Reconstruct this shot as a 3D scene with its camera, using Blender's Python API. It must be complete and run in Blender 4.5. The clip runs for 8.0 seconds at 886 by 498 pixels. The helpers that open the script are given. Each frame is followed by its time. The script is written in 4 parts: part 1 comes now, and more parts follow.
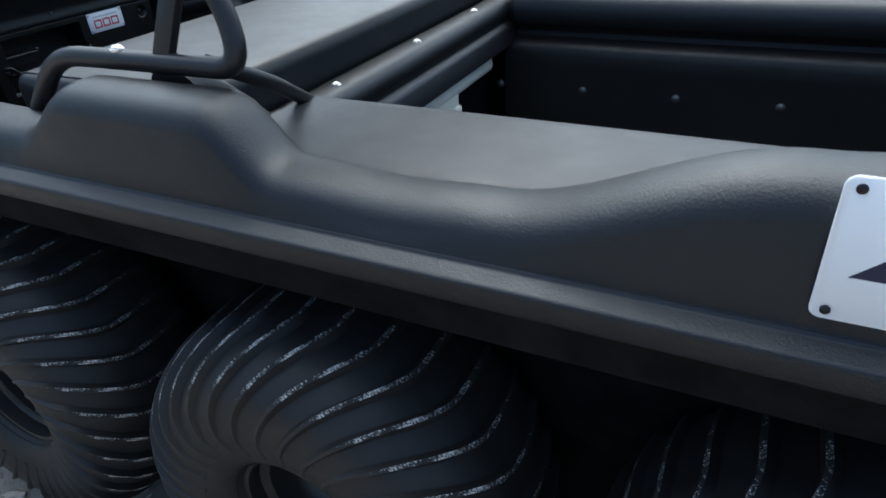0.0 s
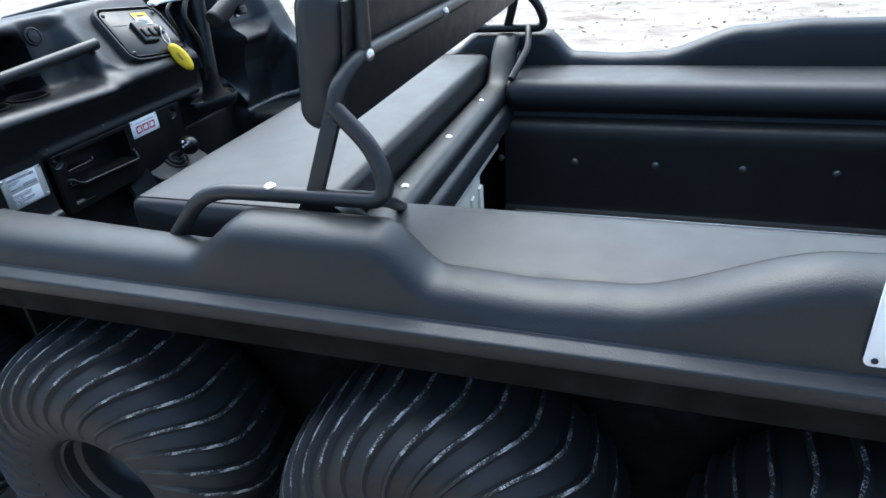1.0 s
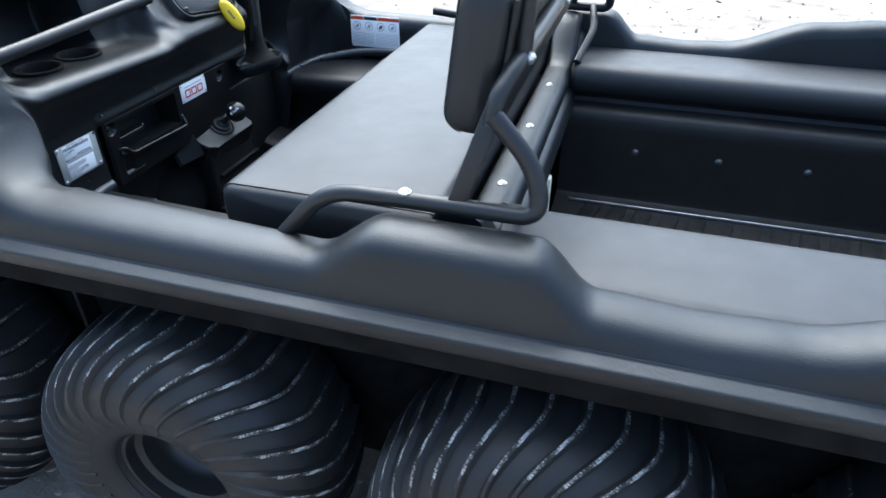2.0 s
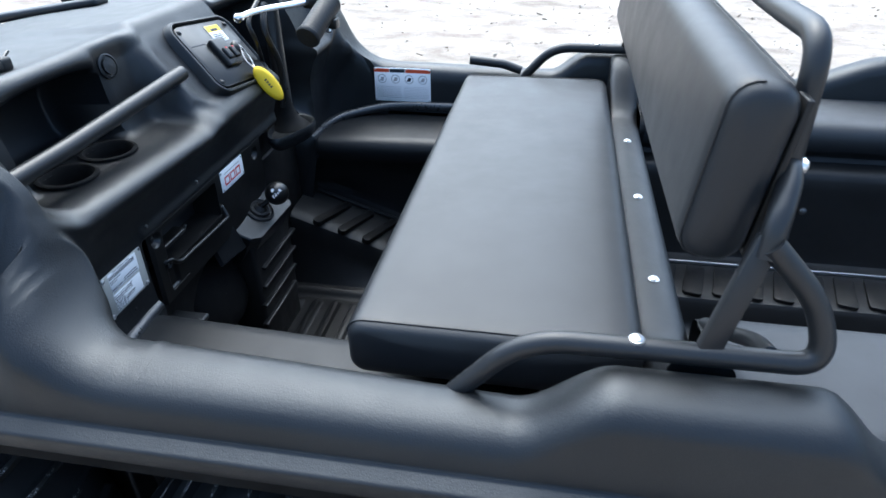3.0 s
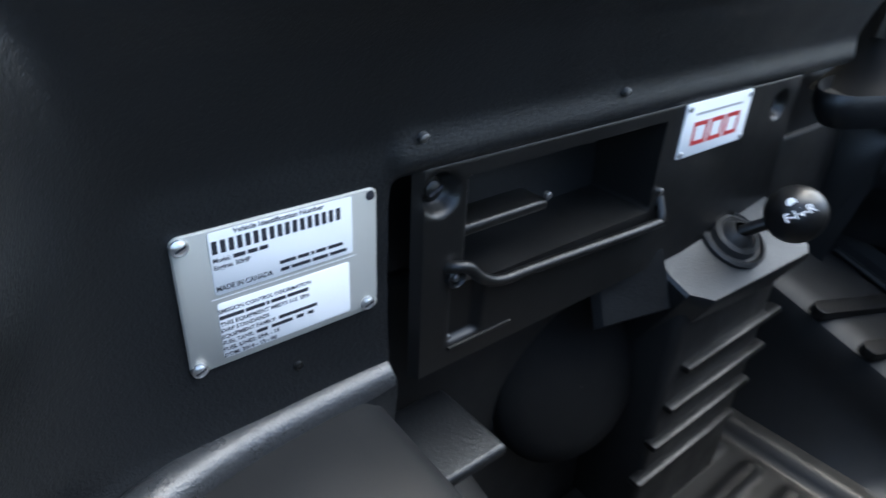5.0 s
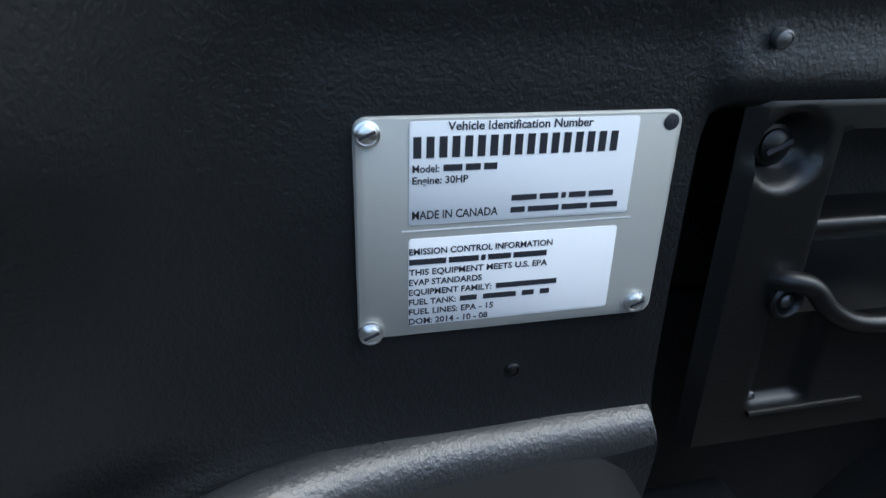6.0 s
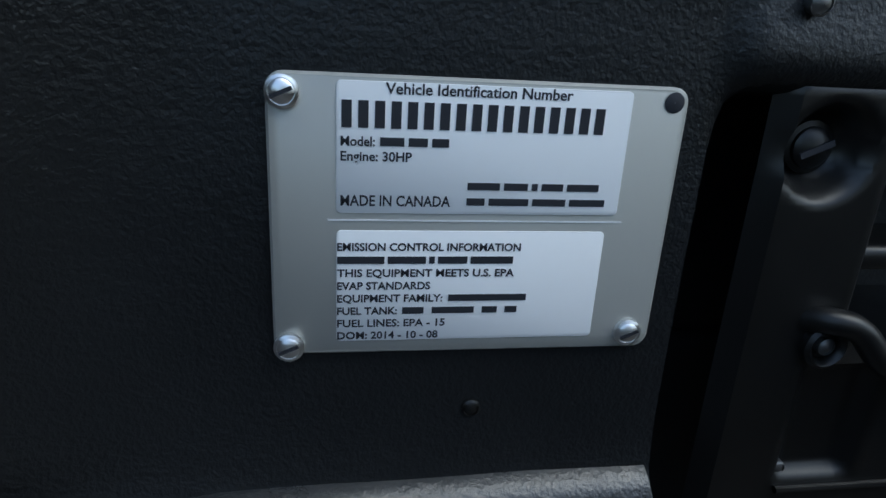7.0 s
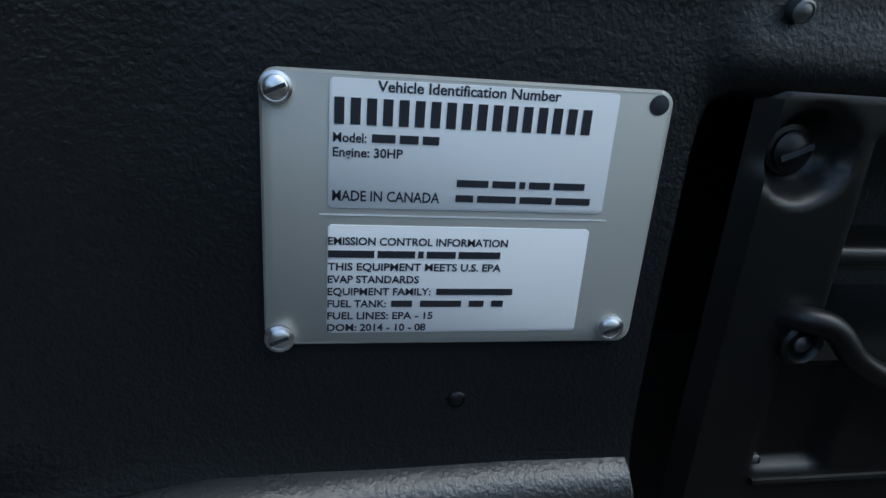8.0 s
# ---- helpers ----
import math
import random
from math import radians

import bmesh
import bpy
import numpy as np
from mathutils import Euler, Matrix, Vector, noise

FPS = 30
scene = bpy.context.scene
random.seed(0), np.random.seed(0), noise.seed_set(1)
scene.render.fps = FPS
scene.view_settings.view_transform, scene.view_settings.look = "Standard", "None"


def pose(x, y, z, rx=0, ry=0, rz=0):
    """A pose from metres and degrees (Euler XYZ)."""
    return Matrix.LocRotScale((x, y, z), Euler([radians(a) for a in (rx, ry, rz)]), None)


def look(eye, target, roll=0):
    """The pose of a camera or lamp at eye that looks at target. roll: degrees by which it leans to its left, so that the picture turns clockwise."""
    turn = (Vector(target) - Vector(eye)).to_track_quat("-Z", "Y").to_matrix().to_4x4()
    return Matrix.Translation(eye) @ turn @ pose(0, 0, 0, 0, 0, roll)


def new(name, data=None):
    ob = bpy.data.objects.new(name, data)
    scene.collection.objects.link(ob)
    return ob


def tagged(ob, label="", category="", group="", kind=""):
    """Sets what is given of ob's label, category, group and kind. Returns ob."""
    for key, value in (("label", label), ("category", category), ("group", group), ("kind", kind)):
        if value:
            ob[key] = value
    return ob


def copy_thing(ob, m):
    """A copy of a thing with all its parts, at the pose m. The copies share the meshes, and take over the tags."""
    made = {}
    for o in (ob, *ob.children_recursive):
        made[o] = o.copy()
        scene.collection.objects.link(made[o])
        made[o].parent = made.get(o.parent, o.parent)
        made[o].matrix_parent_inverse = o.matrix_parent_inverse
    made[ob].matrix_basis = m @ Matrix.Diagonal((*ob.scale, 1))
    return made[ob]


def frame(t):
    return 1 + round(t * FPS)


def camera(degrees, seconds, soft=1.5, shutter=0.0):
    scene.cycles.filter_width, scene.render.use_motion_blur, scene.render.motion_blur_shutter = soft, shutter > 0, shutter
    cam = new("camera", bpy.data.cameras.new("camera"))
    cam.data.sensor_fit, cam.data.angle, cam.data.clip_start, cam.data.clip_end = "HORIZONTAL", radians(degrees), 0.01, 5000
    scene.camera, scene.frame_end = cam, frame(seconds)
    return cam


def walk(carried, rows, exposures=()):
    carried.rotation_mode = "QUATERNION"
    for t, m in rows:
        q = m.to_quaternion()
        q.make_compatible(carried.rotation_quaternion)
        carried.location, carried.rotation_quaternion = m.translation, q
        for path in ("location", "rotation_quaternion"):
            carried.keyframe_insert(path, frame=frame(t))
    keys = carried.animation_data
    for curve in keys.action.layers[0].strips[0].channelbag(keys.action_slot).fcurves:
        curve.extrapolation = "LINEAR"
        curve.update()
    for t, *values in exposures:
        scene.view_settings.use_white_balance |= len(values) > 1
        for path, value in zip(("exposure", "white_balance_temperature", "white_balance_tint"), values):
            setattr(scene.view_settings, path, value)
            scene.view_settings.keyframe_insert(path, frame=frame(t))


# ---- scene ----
cam = camera(69.38, 8.0, shutter=0.2)
METRES, EYE, TILT, LEAN, TURN = 2.5, 1.35, -25.0, -8.0, 0.0
PATH = [
    (0, (0.6974, -0.5331, 1.0675), (-0.0905, 0.9789, 0.0220), -3.73),
    (0.5, (0.6294, -0.6326, 1.1556), (-0.1197, 0.9468, 0.1839), -2.58),
    (1, (0.5294, -0.7403, 1.2444), (-0.0722, 0.9060, 0.2811), -4.60),
    (1.2, (0.4969, -0.7660, 1.2647), (-0.0833, 0.8577, 0.2514), -2.51),
    (2.3, (0.1596, -0.6801, 1.3012), (-0.2984, 0.9199, 0.1920), 0.14),
    (2.5, (0.0878, -0.6398, 1.2998), (-0.3609, 0.9558, 0.1806), -1.39),
    (3, (-0.1082, -0.5540, 1.3272), (-0.4074, 1.1233, 0.2798), -0.62),
    (3.5, (-0.2084, -0.4392, 1.2943), (-0.4744, 1.2680, 0.2869), 2.01),
    (4, (-0.2982, -0.1900, 1.2013), (-1.0522, 1.3999, 0.2506), 5.95),
    (4.5, (-0.3913, -0.0289, 1.0772), (-1.4305, 1.3159, 0.0229), 5.17),
    (5, (-0.4988, 0.0656, 0.9234), (-1.8340, 1.2033, -0.0372), 2.98),
    (5.2, (-0.5238, 0.0733, 0.8901), (-2.0368, 1.0465, 0.0162), 0.32),
    (6.3, (-0.5782, 0.1270, 0.8202), (-2.3547, 0.4894, -0.0240), 3.08),
    (6.5, (-0.5833, 0.1355, 0.8099), (-2.3683, 0.4996, -0.0155), 3.98),
    (7, (-0.5945, 0.1448, 0.8088), (-2.4493, 0.4582, 0.1296), 3.37),
    (7.5, (-0.5937, 0.1457, 0.8094), (-2.4409, 0.4618, 0.1108), 4.10),
    (8, (-0.5913, 0.1444, 0.8108), (-2.4328, 0.4900, 0.1112), 4.56),
]
EXPOSURE = [(0.0, 0.62, 5500, 0), (0.5, 0.98, 5450, 0), (1.0, 1.27, 5400, 1), (2.5, 1.58, 5400, 2), (3.0, 1.38, 5350, 2), (3.5, 1.08, 5300, 1), (4.0, 0.86, 5250, 1), (4.5, 1.5, 5450, 2), (5.0, 2.32, 5950, 3), (6.5, 1.47, 6050, 0), (7.0, 1.17, 6000, -1), (8.0, 1.07, 5950, -2)]
walk(cam, [(t, look(eye, target, roll)) for t, eye, target, roll in PATH], EXPOSURE)

# ---- world and sun: a bright overcast day ----
SUN_UP, SUN_TURN = 60.0, -25.0
world = bpy.data.worlds.new("overcast_sky")
scene.world = world
world.use_nodes = True
wn, wl = world.node_tree.nodes, world.node_tree.links
sky = wn.new("ShaderNodeTexSky")
sky.sky_type, sky.sun_disc = "NISHITA", False
sky.sun_elevation, sky.sun_rotation = radians(SUN_UP), radians(SUN_TURN)
sky.air_density, sky.dust_density, sky.ozone_density = 1.0, 6.0, 1.0
wl.new(sky.outputs[0], wn["Background"].inputs[0])
wn["Background"].inputs[1].default_value = 0.15
sun = new("sun", bpy.data.lights.new("sun", "SUN"))
sun.data.energy, sun.data.angle, sun.data.color = 1.5, radians(95), (1.0, 0.98, 0.95)
sun.rotation_euler = (radians(90 - SUN_UP), 0, radians(180 - SUN_TURN))


# ---- materials ----
def material(name, color, rough=0.5, metal=0.0, spec=0.5):
    m = bpy.data.materials.new(name)
    m.use_nodes = True
    b = m.node_tree.nodes["Principled BSDF"]
    b.inputs["Base Color"].default_value = (*color, 1)
    b.inputs["Roughness"].default_value = rough
    b.inputs["Metallic"].default_value = metal
    b.inputs["Specular IOR Level"].default_value = spec
    return m


def noise_node(m, scale, detail=4.0, rough=0.6):
    n, l = m.node_tree.nodes, m.node_tree.links
    co = n.get("coords") or n.new("ShaderNodeTexCoord")
    co.name = "coords"
    t = n.new("ShaderNodeTexNoise")
    t.inputs["Scale"].default_value, t.inputs["Detail"].default_value, t.inputs["Roughness"].default_value = scale, detail, rough
    l.new(co.outputs["Object"], t.inputs["Vector"])
    return t.outputs["Fac"]


def ramp(m, fac, stops):
    n, l = m.node_tree.nodes, m.node_tree.links
    r = n.new("ShaderNodeValToRGB")
    while len(r.color_ramp.elements) < len(stops):
        r.color_ramp.elements.new(0.5)
    for e, (p, c) in zip(r.color_ramp.elements, stops):
        e.position = p
        e.color = (*c, 1) if len(c) == 3 else c
    l.new(fac, r.inputs[0])
    return r.outputs[0]


def bump(m, height, strength, distance):
    n, l = m.node_tree.nodes, m.node_tree.links
    b = n.new("ShaderNodeBump")
    b.inputs["Strength"].default_value, b.inputs["Distance"].default_value = strength, distance
    last = n.get("last_bump")
    if last:
        last.name = "earlier_bump"
        l.new(last.outputs[0], b.inputs["Normal"])
    b.name = "last_bump"
    l.new(height, b.inputs["Height"])
    l.new(b.outputs[0], n["Principled BSDF"].inputs["Normal"])


def streak_node(m):
    """Noise drawn out along one direction, like wheel tracks."""
    n, l = m.node_tree.nodes, m.node_tree.links
    co = n.get("coords") or n.new("ShaderNodeTexCoord")
    co.name = "coords"
    mp = n.new("ShaderNodeMapping")
    mp.inputs["Rotation"].default_value = (0, 0, radians(-28))
    mp.inputs["Scale"].default_value = (1.0, 1.7, 1.0)
    t = n.new("ShaderNodeTexNoise")
    t.inputs["Scale"].default_value, t.inputs["Detail"].default_value, t.inputs["Roughness"].default_value = 1.6, 7, 0.65
    l.new(co.outputs["Object"], mp.inputs["Vector"])
    l.new(mp.outputs[0], t.inputs["Vector"])
    return t.outputs["Fac"]


def product(m, p, q):
    n, l = m.node_tree.nodes, m.node_tree.links
    t = n.new("ShaderNodeMath")
    t.operation = "MULTIPLY"
    l.new(p, t.inputs[0])
    l.new(q, t.inputs[1])
    return t.outputs[0]


def feed(m, socket, out):
    m.node_tree.links.new(out, m.node_tree.nodes["Principled BSDF"].inputs[socket])


def grey(v, tint=(1.0, 1.0, 1.0)):
    return tuple(v * c for c in tint)


def voronoi_node(m, scale, feature="F1"):
    n, l = m.node_tree.nodes, m.node_tree.links
    co = n.get("coords") or n.new("ShaderNodeTexCoord")
    co.name = "coords"
    t = n.new("ShaderNodeTexVoronoi")
    t.feature = feature
    t.inputs["Scale"].default_value = scale
    l.new(co.outputs["Object"], t.inputs["Vector"])
    return t.outputs["Distance"]


COOL = (0.92, 1.0, 1.12)

BLUISH = (0.90, 1.0, 1.14)
SHELL = material("charcoal_moulded_plastic", grey(0.008, BLUISH), 0.42, 0.0, 0.5)
SHELL.node_tree.nodes["Principled BSDF"].inputs["Specular Tint"].default_value = (0.955, 1.0, 1.045, 1)
feed(SHELL, "Base Color", ramp(SHELL, noise_node(SHELL, 7, 5), [(0.3, grey(0.006, BLUISH)), (0.7, grey(0.0095, BLUISH))]))
feed(SHELL, "Roughness", ramp(SHELL, noise_node(SHELL, 30, 6), [(0.3, grey(0.38)), (0.7, grey(0.47))]))
bump(SHELL, noise_node(SHELL, 900, 2, 0.5), 0.5, 0.0006)
bump(SHELL, voronoi_node(SHELL, 420, "SMOOTH_F1"), 0.28, 0.0007)
bump(SHELL, noise_node(SHELL, 170, 3), 0.12, 0.0010)
bump(SHELL, noise_node(SHELL, 6, 2), 0.10, 0.006)

INNER = material("black_inner_plastic", grey(0.012), 0.5, 0.0, 0.36)
feed(INNER, "Base Color", ramp(INNER, noise_node(INNER, 9, 5), [(0.3, grey(0.008)), (0.75, grey(0.014))]))
feed(INNER, "Roughness", ramp(INNER, noise_node(INNER, 25, 6), [(0.3, grey(0.42)), (0.7, grey(0.6))]))
bump(INNER, noise_node(INNER, 300, 3), 0.2, 0.0005)

COVER = material("black_formed_sheet", grey(0.007), 0.34)
feed(COVER, "Roughness", ramp(COVER, noise_node(COVER, 40, 6), [(0.3, grey(0.28)), (0.7, grey(0.42))]))
bump(COVER, noise_node(COVER, 90, 4), 0.12, 0.0006)

VINYL = material("charcoal_vinyl", grey(0.019, COOL), 0.42, 0.0, 0.38)
feed(VINYL, "Roughness", ramp(VINYL, noise_node(VINYL, 14, 5), [(0.3, grey(0.38)), (0.7, grey(0.47))]))
bump(VINYL, voronoi_node(VINYL, 700), 0.2, 0.0004)
bump(VINYL, noise_node(VINYL, 7, 3), 0.06, 0.004)

LEDGE = material("smooth_ledge_plastic", grey(0.010, COOL), 0.5, 0.0, 0.32)
feed(LEDGE, "Roughness", ramp(LEDGE, noise_node(LEDGE, 24, 6), [(0.3, grey(0.42)), (0.7, grey(0.54))]))
bump(LEDGE, noise_node(LEDGE, 600, 2), 0.12, 0.0004)
bump(LEDGE, noise_node(LEDGE, 9, 3), 0.08, 0.003)

# Same plastic as the shell; paler base and extra gloss stand for its highlight.
BEAD = material("grained_brightened_bead", grey(0.03, COOL), 0.3, 0.0, 0.9)
feed(BEAD, "Roughness", ramp(BEAD, noise_node(BEAD, 60, 5), [(0.3, grey(0.24)), (0.7, grey(0.38))]))
bump(BEAD, noise_node(BEAD, 620, 3, 0.6), 0.6, 0.0007)
bump(BEAD, noise_node(BEAD, 200, 2), 0.22, 0.0014)

BENCH = material("dull_grey_bench_plastic", grey(0.026, COOL), 0.5)
feed(BENCH, "Roughness", ramp(BENCH, noise_node(BENCH, 20, 6), [(0.3, grey(0.46)), (0.7, grey(0.58))]))
bump(BENCH, noise_node(BENCH, 350, 3), 0.2, 0.0005)

TUBE = material("black_powder_coat", grey(0.014, COOL), 0.40)
bump(TUBE, noise_node(TUBE, 500, 2), 0.15, 0.0004)

RUBBER = material("tyre_rubber", grey(0.02, (0.95, 1.0, 1.05)), 0.55, 0.0, 0.4)
feed(RUBBER, "Base Color", ramp(RUBBER, noise_node(RUBBER, 8, 6), [(0.3, grey(0.012)), (0.75, grey(0.029))]))
feed(RUBBER, "Roughness", ramp(RUBBER, noise_node(RUBBER, 16, 6), [(0.3, grey(0.42)), (0.7, grey(0.62))]))
bump(RUBBER, noise_node(RUBBER, 160, 5), 0.2, 0.0008)

SCUFF = material("scuffed_lug_rubber", grey(0.03), 0.8)
feed(SCUFF, "Base Color", ramp(SCUFF, product(SCUFF, noise_node(SCUFF, 420, 3, 0.7), noise_node(SCUFF, 38, 4, 0.7)), [(0.245, grey(0.018)), (0.268, grey(0.05)), (0.288, (0.34, 0.33, 0.31)), (0.35, (0.78, 0.76, 0.72))]))
bump(SCUFF, noise_node(SCUFF, 300, 6), 0.5, 0.001)

TRAY = material("matt_floor_sheet", grey(0.010), 0.38, 0.0, 0.28)
feed(TRAY, "Roughness", ramp(TRAY, noise_node(TRAY, 18, 6), [(0.3, grey(0.28)), (0.7, grey(0.5))]))
bump(TRAY, noise_node(TRAY, 70, 4), 0.15, 0.0008)
# Near-black for boots and cups; deep shade in the recesses put into the colour.
MATT = material("matt_shade_black", grey(0.007), 0.8, 0.0, 0.15)
feed(MATT, "Roughness", ramp(MATT, noise_node(MATT, 30, 5), [(0.3, grey(0.7)), (0.7, grey(0.9))]))
# Dirty black hull, darkened further for the shade under the vehicle.
HULL = material("dirty_shade_black_hull", grey(0.005), 0.9, 0.0, 0.08)
feed(HULL, "Base Color", ramp(HULL, noise_node(HULL, 18, 6), [(0.35, grey(0.006)), (0.75, grey(0.016))]))
RIM = material("black_wheel_rim", grey(0.02), 0.35)
ZINC = material("zinc_bolt", grey(0.9), 0.3, 1.0)
BRASS = material("brass_fitting", (0.55, 0.42, 0.12), 0.35, 1.0)
CHROME = material("chrome_lever", grey(0.85), 0.12, 1.0)
PLATE = material("brushed_aluminium", (0.44, 0.44, 0.41), 0.45, 0.25)
feed(PLATE, "Roughness", ramp(PLATE, noise_node(PLATE, 300, 5), [(0.3, grey(0.36)), (0.7, grey(0.5))]))
WHITE = material("white_label_film", (0.84, 0.85, 0.86), 0.45)
# Label white raised for the side-facing plates: their missing light put into the colour.
SIGN = material("brightened_sign_white", (0.93, 0.94, 0.95), 0.3)
INK = material("dark_ink", (0.02, 0.022, 0.03), 0.6)
NAVY = material("navy_ink", (0.012, 0.016, 0.05), 0.5)
RED = material("red_ink", (0.5, 0.03, 0.03), 0.5)
ORANGE = material("orange_red_ink", (0.75, 0.10, 0.03), 0.5)
YELLOW_INK = material("yellow_ink", (0.75, 0.55, 0.03), 0.5)
GREY_INK = material("grey_ink", grey(0.42), 0.6)
FOAM = material("yellow_foam", (0.80, 0.56, 0.012), 0.6)
bump(FOAM, noise_node(FOAM, 400, 4), 0.3, 0.0006)
TANK = material("pale_tank_plastic", (0.62, 0.60, 0.50), 0.45)
feed(TANK, "Base Color", ramp(TANK, noise_node(TANK, 12, 5), [(0.3, (0.64, 0.62, 0.50)), (0.7, (0.78, 0.76, 0.65))]))
DULL = material("dulled_bolt_metal", grey(0.22), 0.45, 0.9)
STEEL = material("galvanised_edge", grey(0.55), 0.4, 0.9)

GROUND = material("pale_gravel_ground", (0.5, 0.47, 0.43), 0.85)
feed(GROUND, "Base Color", ramp(GROUND, product(GROUND, noise_node(GROUND, 3.5, 9, 0.7), streak_node(GROUND)), [(0.14, (0.20, 0.165, 0.13)), (0.25, (0.33, 0.288, 0.242)), (0.36, (0.42, 0.372, 0.322))]))
bump(GROUND, noise_node(GROUND, 45, 8, 0.7), 0.7, 0.02)
bump(GROUND, noise_node(GROUND, 9, 6, 0.6), 0.35, 0.03)
STONE = material("pale_stones", (0.45, 0.43, 0.40), 0.85)
isle = STONE.node_tree.nodes.new("ShaderNodeNewGeometry")
feed(STONE, "Base Color", ramp(STONE, isle.outputs["Random Per Island"], [(0.0, (0.09, 0.07, 0.055)), (0.15, (0.18, 0.145, 0.11)), (0.25, (0.36, 0.30, 0.24)), (1.0, (0.50, 0.44, 0.37))]))


# ---- mesh helpers ----
def part(name, bm, mat, parent, label="", smooth=True, angle=40):
    me = bpy.data.meshes.new(name)
    bmesh.ops.recalc_face_normals(bm, faces=bm.faces)
    bm.to_mesh(me)
    bm.free()
    for m in (mat if isinstance(mat, (list, tuple)) else [mat]):
        me.materials.append(m)
    if smooth:
        me.shade_smooth()
        me.set_sharp_from_angle(angle=radians(angle))
    ob = new(name, me)
    ob.parent = parent
    if label:
        ob["label"] = label
    return ob


def lerp(a, b, t):
    return a + (b - a) * t


def sstep(t):
    t = min(1.0, max(0.0, t))
    return t * t * (3 - 2 * t)


def knots(x, pts):
    """Smooth steps between (x, value) knots."""
    if x <= pts[0][0]:
        return pts[0][1]
    for (x0, v0), (x1, v1) in zip(pts, pts[1:]):
        if x <= x1:
            return lerp(v0, v1, sstep((x - x0) / (x1 - x0)))
    return pts[-1][1]


def spline(pts, n):
    """A Catmull-Rom curve through pts, with n samples a stretch."""
    ps = [Vector(p) for p in pts]
    ps = [ps[0] * 2 - ps[1]] + ps + [ps[-1] * 2 - ps[-2]]
    out = []
    for a, b, c, d in zip(ps, ps[1:], ps[2:], ps[3:]):
        for i in range(n):
            t = i / n
            out.append(0.5 * ((2 * b) + (c - a) * t + (2 * a - 5 * b + 4 * c - d) * t * t + (3 * b - a - 3 * c + d) * t ** 3))
    out.append(ps[-2])
    return out


def loft(bm, rings, closed=False, caps=False, mat=0):
    rows = [[bm.verts.new(p) for p in ring] for ring in rings]
    for a, b in zip(rows, rows[1:]):
        n = len(a)
        for i in range(n if closed else n - 1):
            f = bm.faces.new((a[i], a[(i + 1) % n], b[(i + 1) % n], b[i]))
            f.material_index = mat
    if caps:
        bm.faces.new(rows[0][::-1])
        bm.faces.new(rows[-1])
    return rows


def fillet(pts, r, n=6):
    """A polyline with its corners rounded."""
    ps = [Vector(p) for p in pts]
    out = [ps[0]]
    for a, b, c in zip(ps, ps[1:], ps[2:]):
        u, v = (a - b), (c - b)
        k = min(r, u.length * 0.49, v.length * 0.49)
        p, q = b + u.normalized() * k, b + v.normalized() * k
        for i in range(n + 1):
            t = i / n
            out.append((1 - t) ** 2 * p + 2 * t * (1 - t) * b + t * t * q)
    out.append(ps[-1])
    return out


def sweep(bm, path, radius, sides=14, caps=True, flat=1.0):
    """A round bar along a path."""
    ps = [Vector(p) for p in path]
    rings, up = [], None
    for i, p in enumerate(ps):
        d = (ps[min(i + 1, len(ps) - 1)] - ps[max(i - 1, 0)]).normalized()
        if up is None:
            up = d.orthogonal().normalized()
        up = (up - d * up.dot(d)).normalized()
        side = d.cross(up)
        r = radius(i / (len(ps) - 1)) if callable(radius) else radius
        rings.append([p + (up * math.cos(a) * flat + side * math.sin(a)) * r for a in [2 * math.pi * k / sides for k in range(sides)]])
    loft(bm, rings, closed=True, caps=caps)
    return bm


def tube(name, pts, r, mat, parent, label="", bend=0.04, sides=14):
    return part(name, sweep(bmesh.new(), fillet(pts, bend), r, sides), mat, parent, label)


def rbox(bm, cx, cy, cz, sx, sy, sz, bevel=0.005, seg=3, m=None):
    """A box with rounded edges, added to bm."""
    r = bmesh.ops.create_cube(bm, size=1.0)
    vs = r["verts"]
    bmesh.ops.scale(bm, vec=(sx, sy, sz), verts=vs)
    if bevel > 0:
        es = list({e for v in vs for e in v.link_edges})
        g = bmesh.ops.bevel(bm, geom=es, offset=bevel, segments=seg, profile=0.5, affect="EDGES")
        vs = list({v for f in g["faces"] for v in f.verts} | {v for v in vs if v.is_valid})
    mm = Matrix.Translation((cx, cy, cz)) @ (m or Matrix())
    bmesh.ops.transform(bm, matrix=mm, verts=vs)
    return vs


def turned(bm, prof, m, sides=20, mat=0):
    """A turned shape: prof holds (radius, height) along the local z axis, placed by m."""
    rings = [[m @ Vector((r * math.cos(a), r * math.sin(a), h)) for a in [2 * math.pi * k / sides for k in range(sides)]] for r, h in prof]
    loft(bm, rings, closed=True, mat=mat)
    return bm


def facing(p, normal, up=(0, 0, 1)):
    """A pose at p whose z looks along normal and whose y is as near to up as may be."""
    z = Vector(normal).normalized()
    x = Vector(up).cross(z).normalized()
    y = z.cross(x)
    m = Matrix((x, y, z)).transposed().to_4x4()
    m.translation = p
    return m


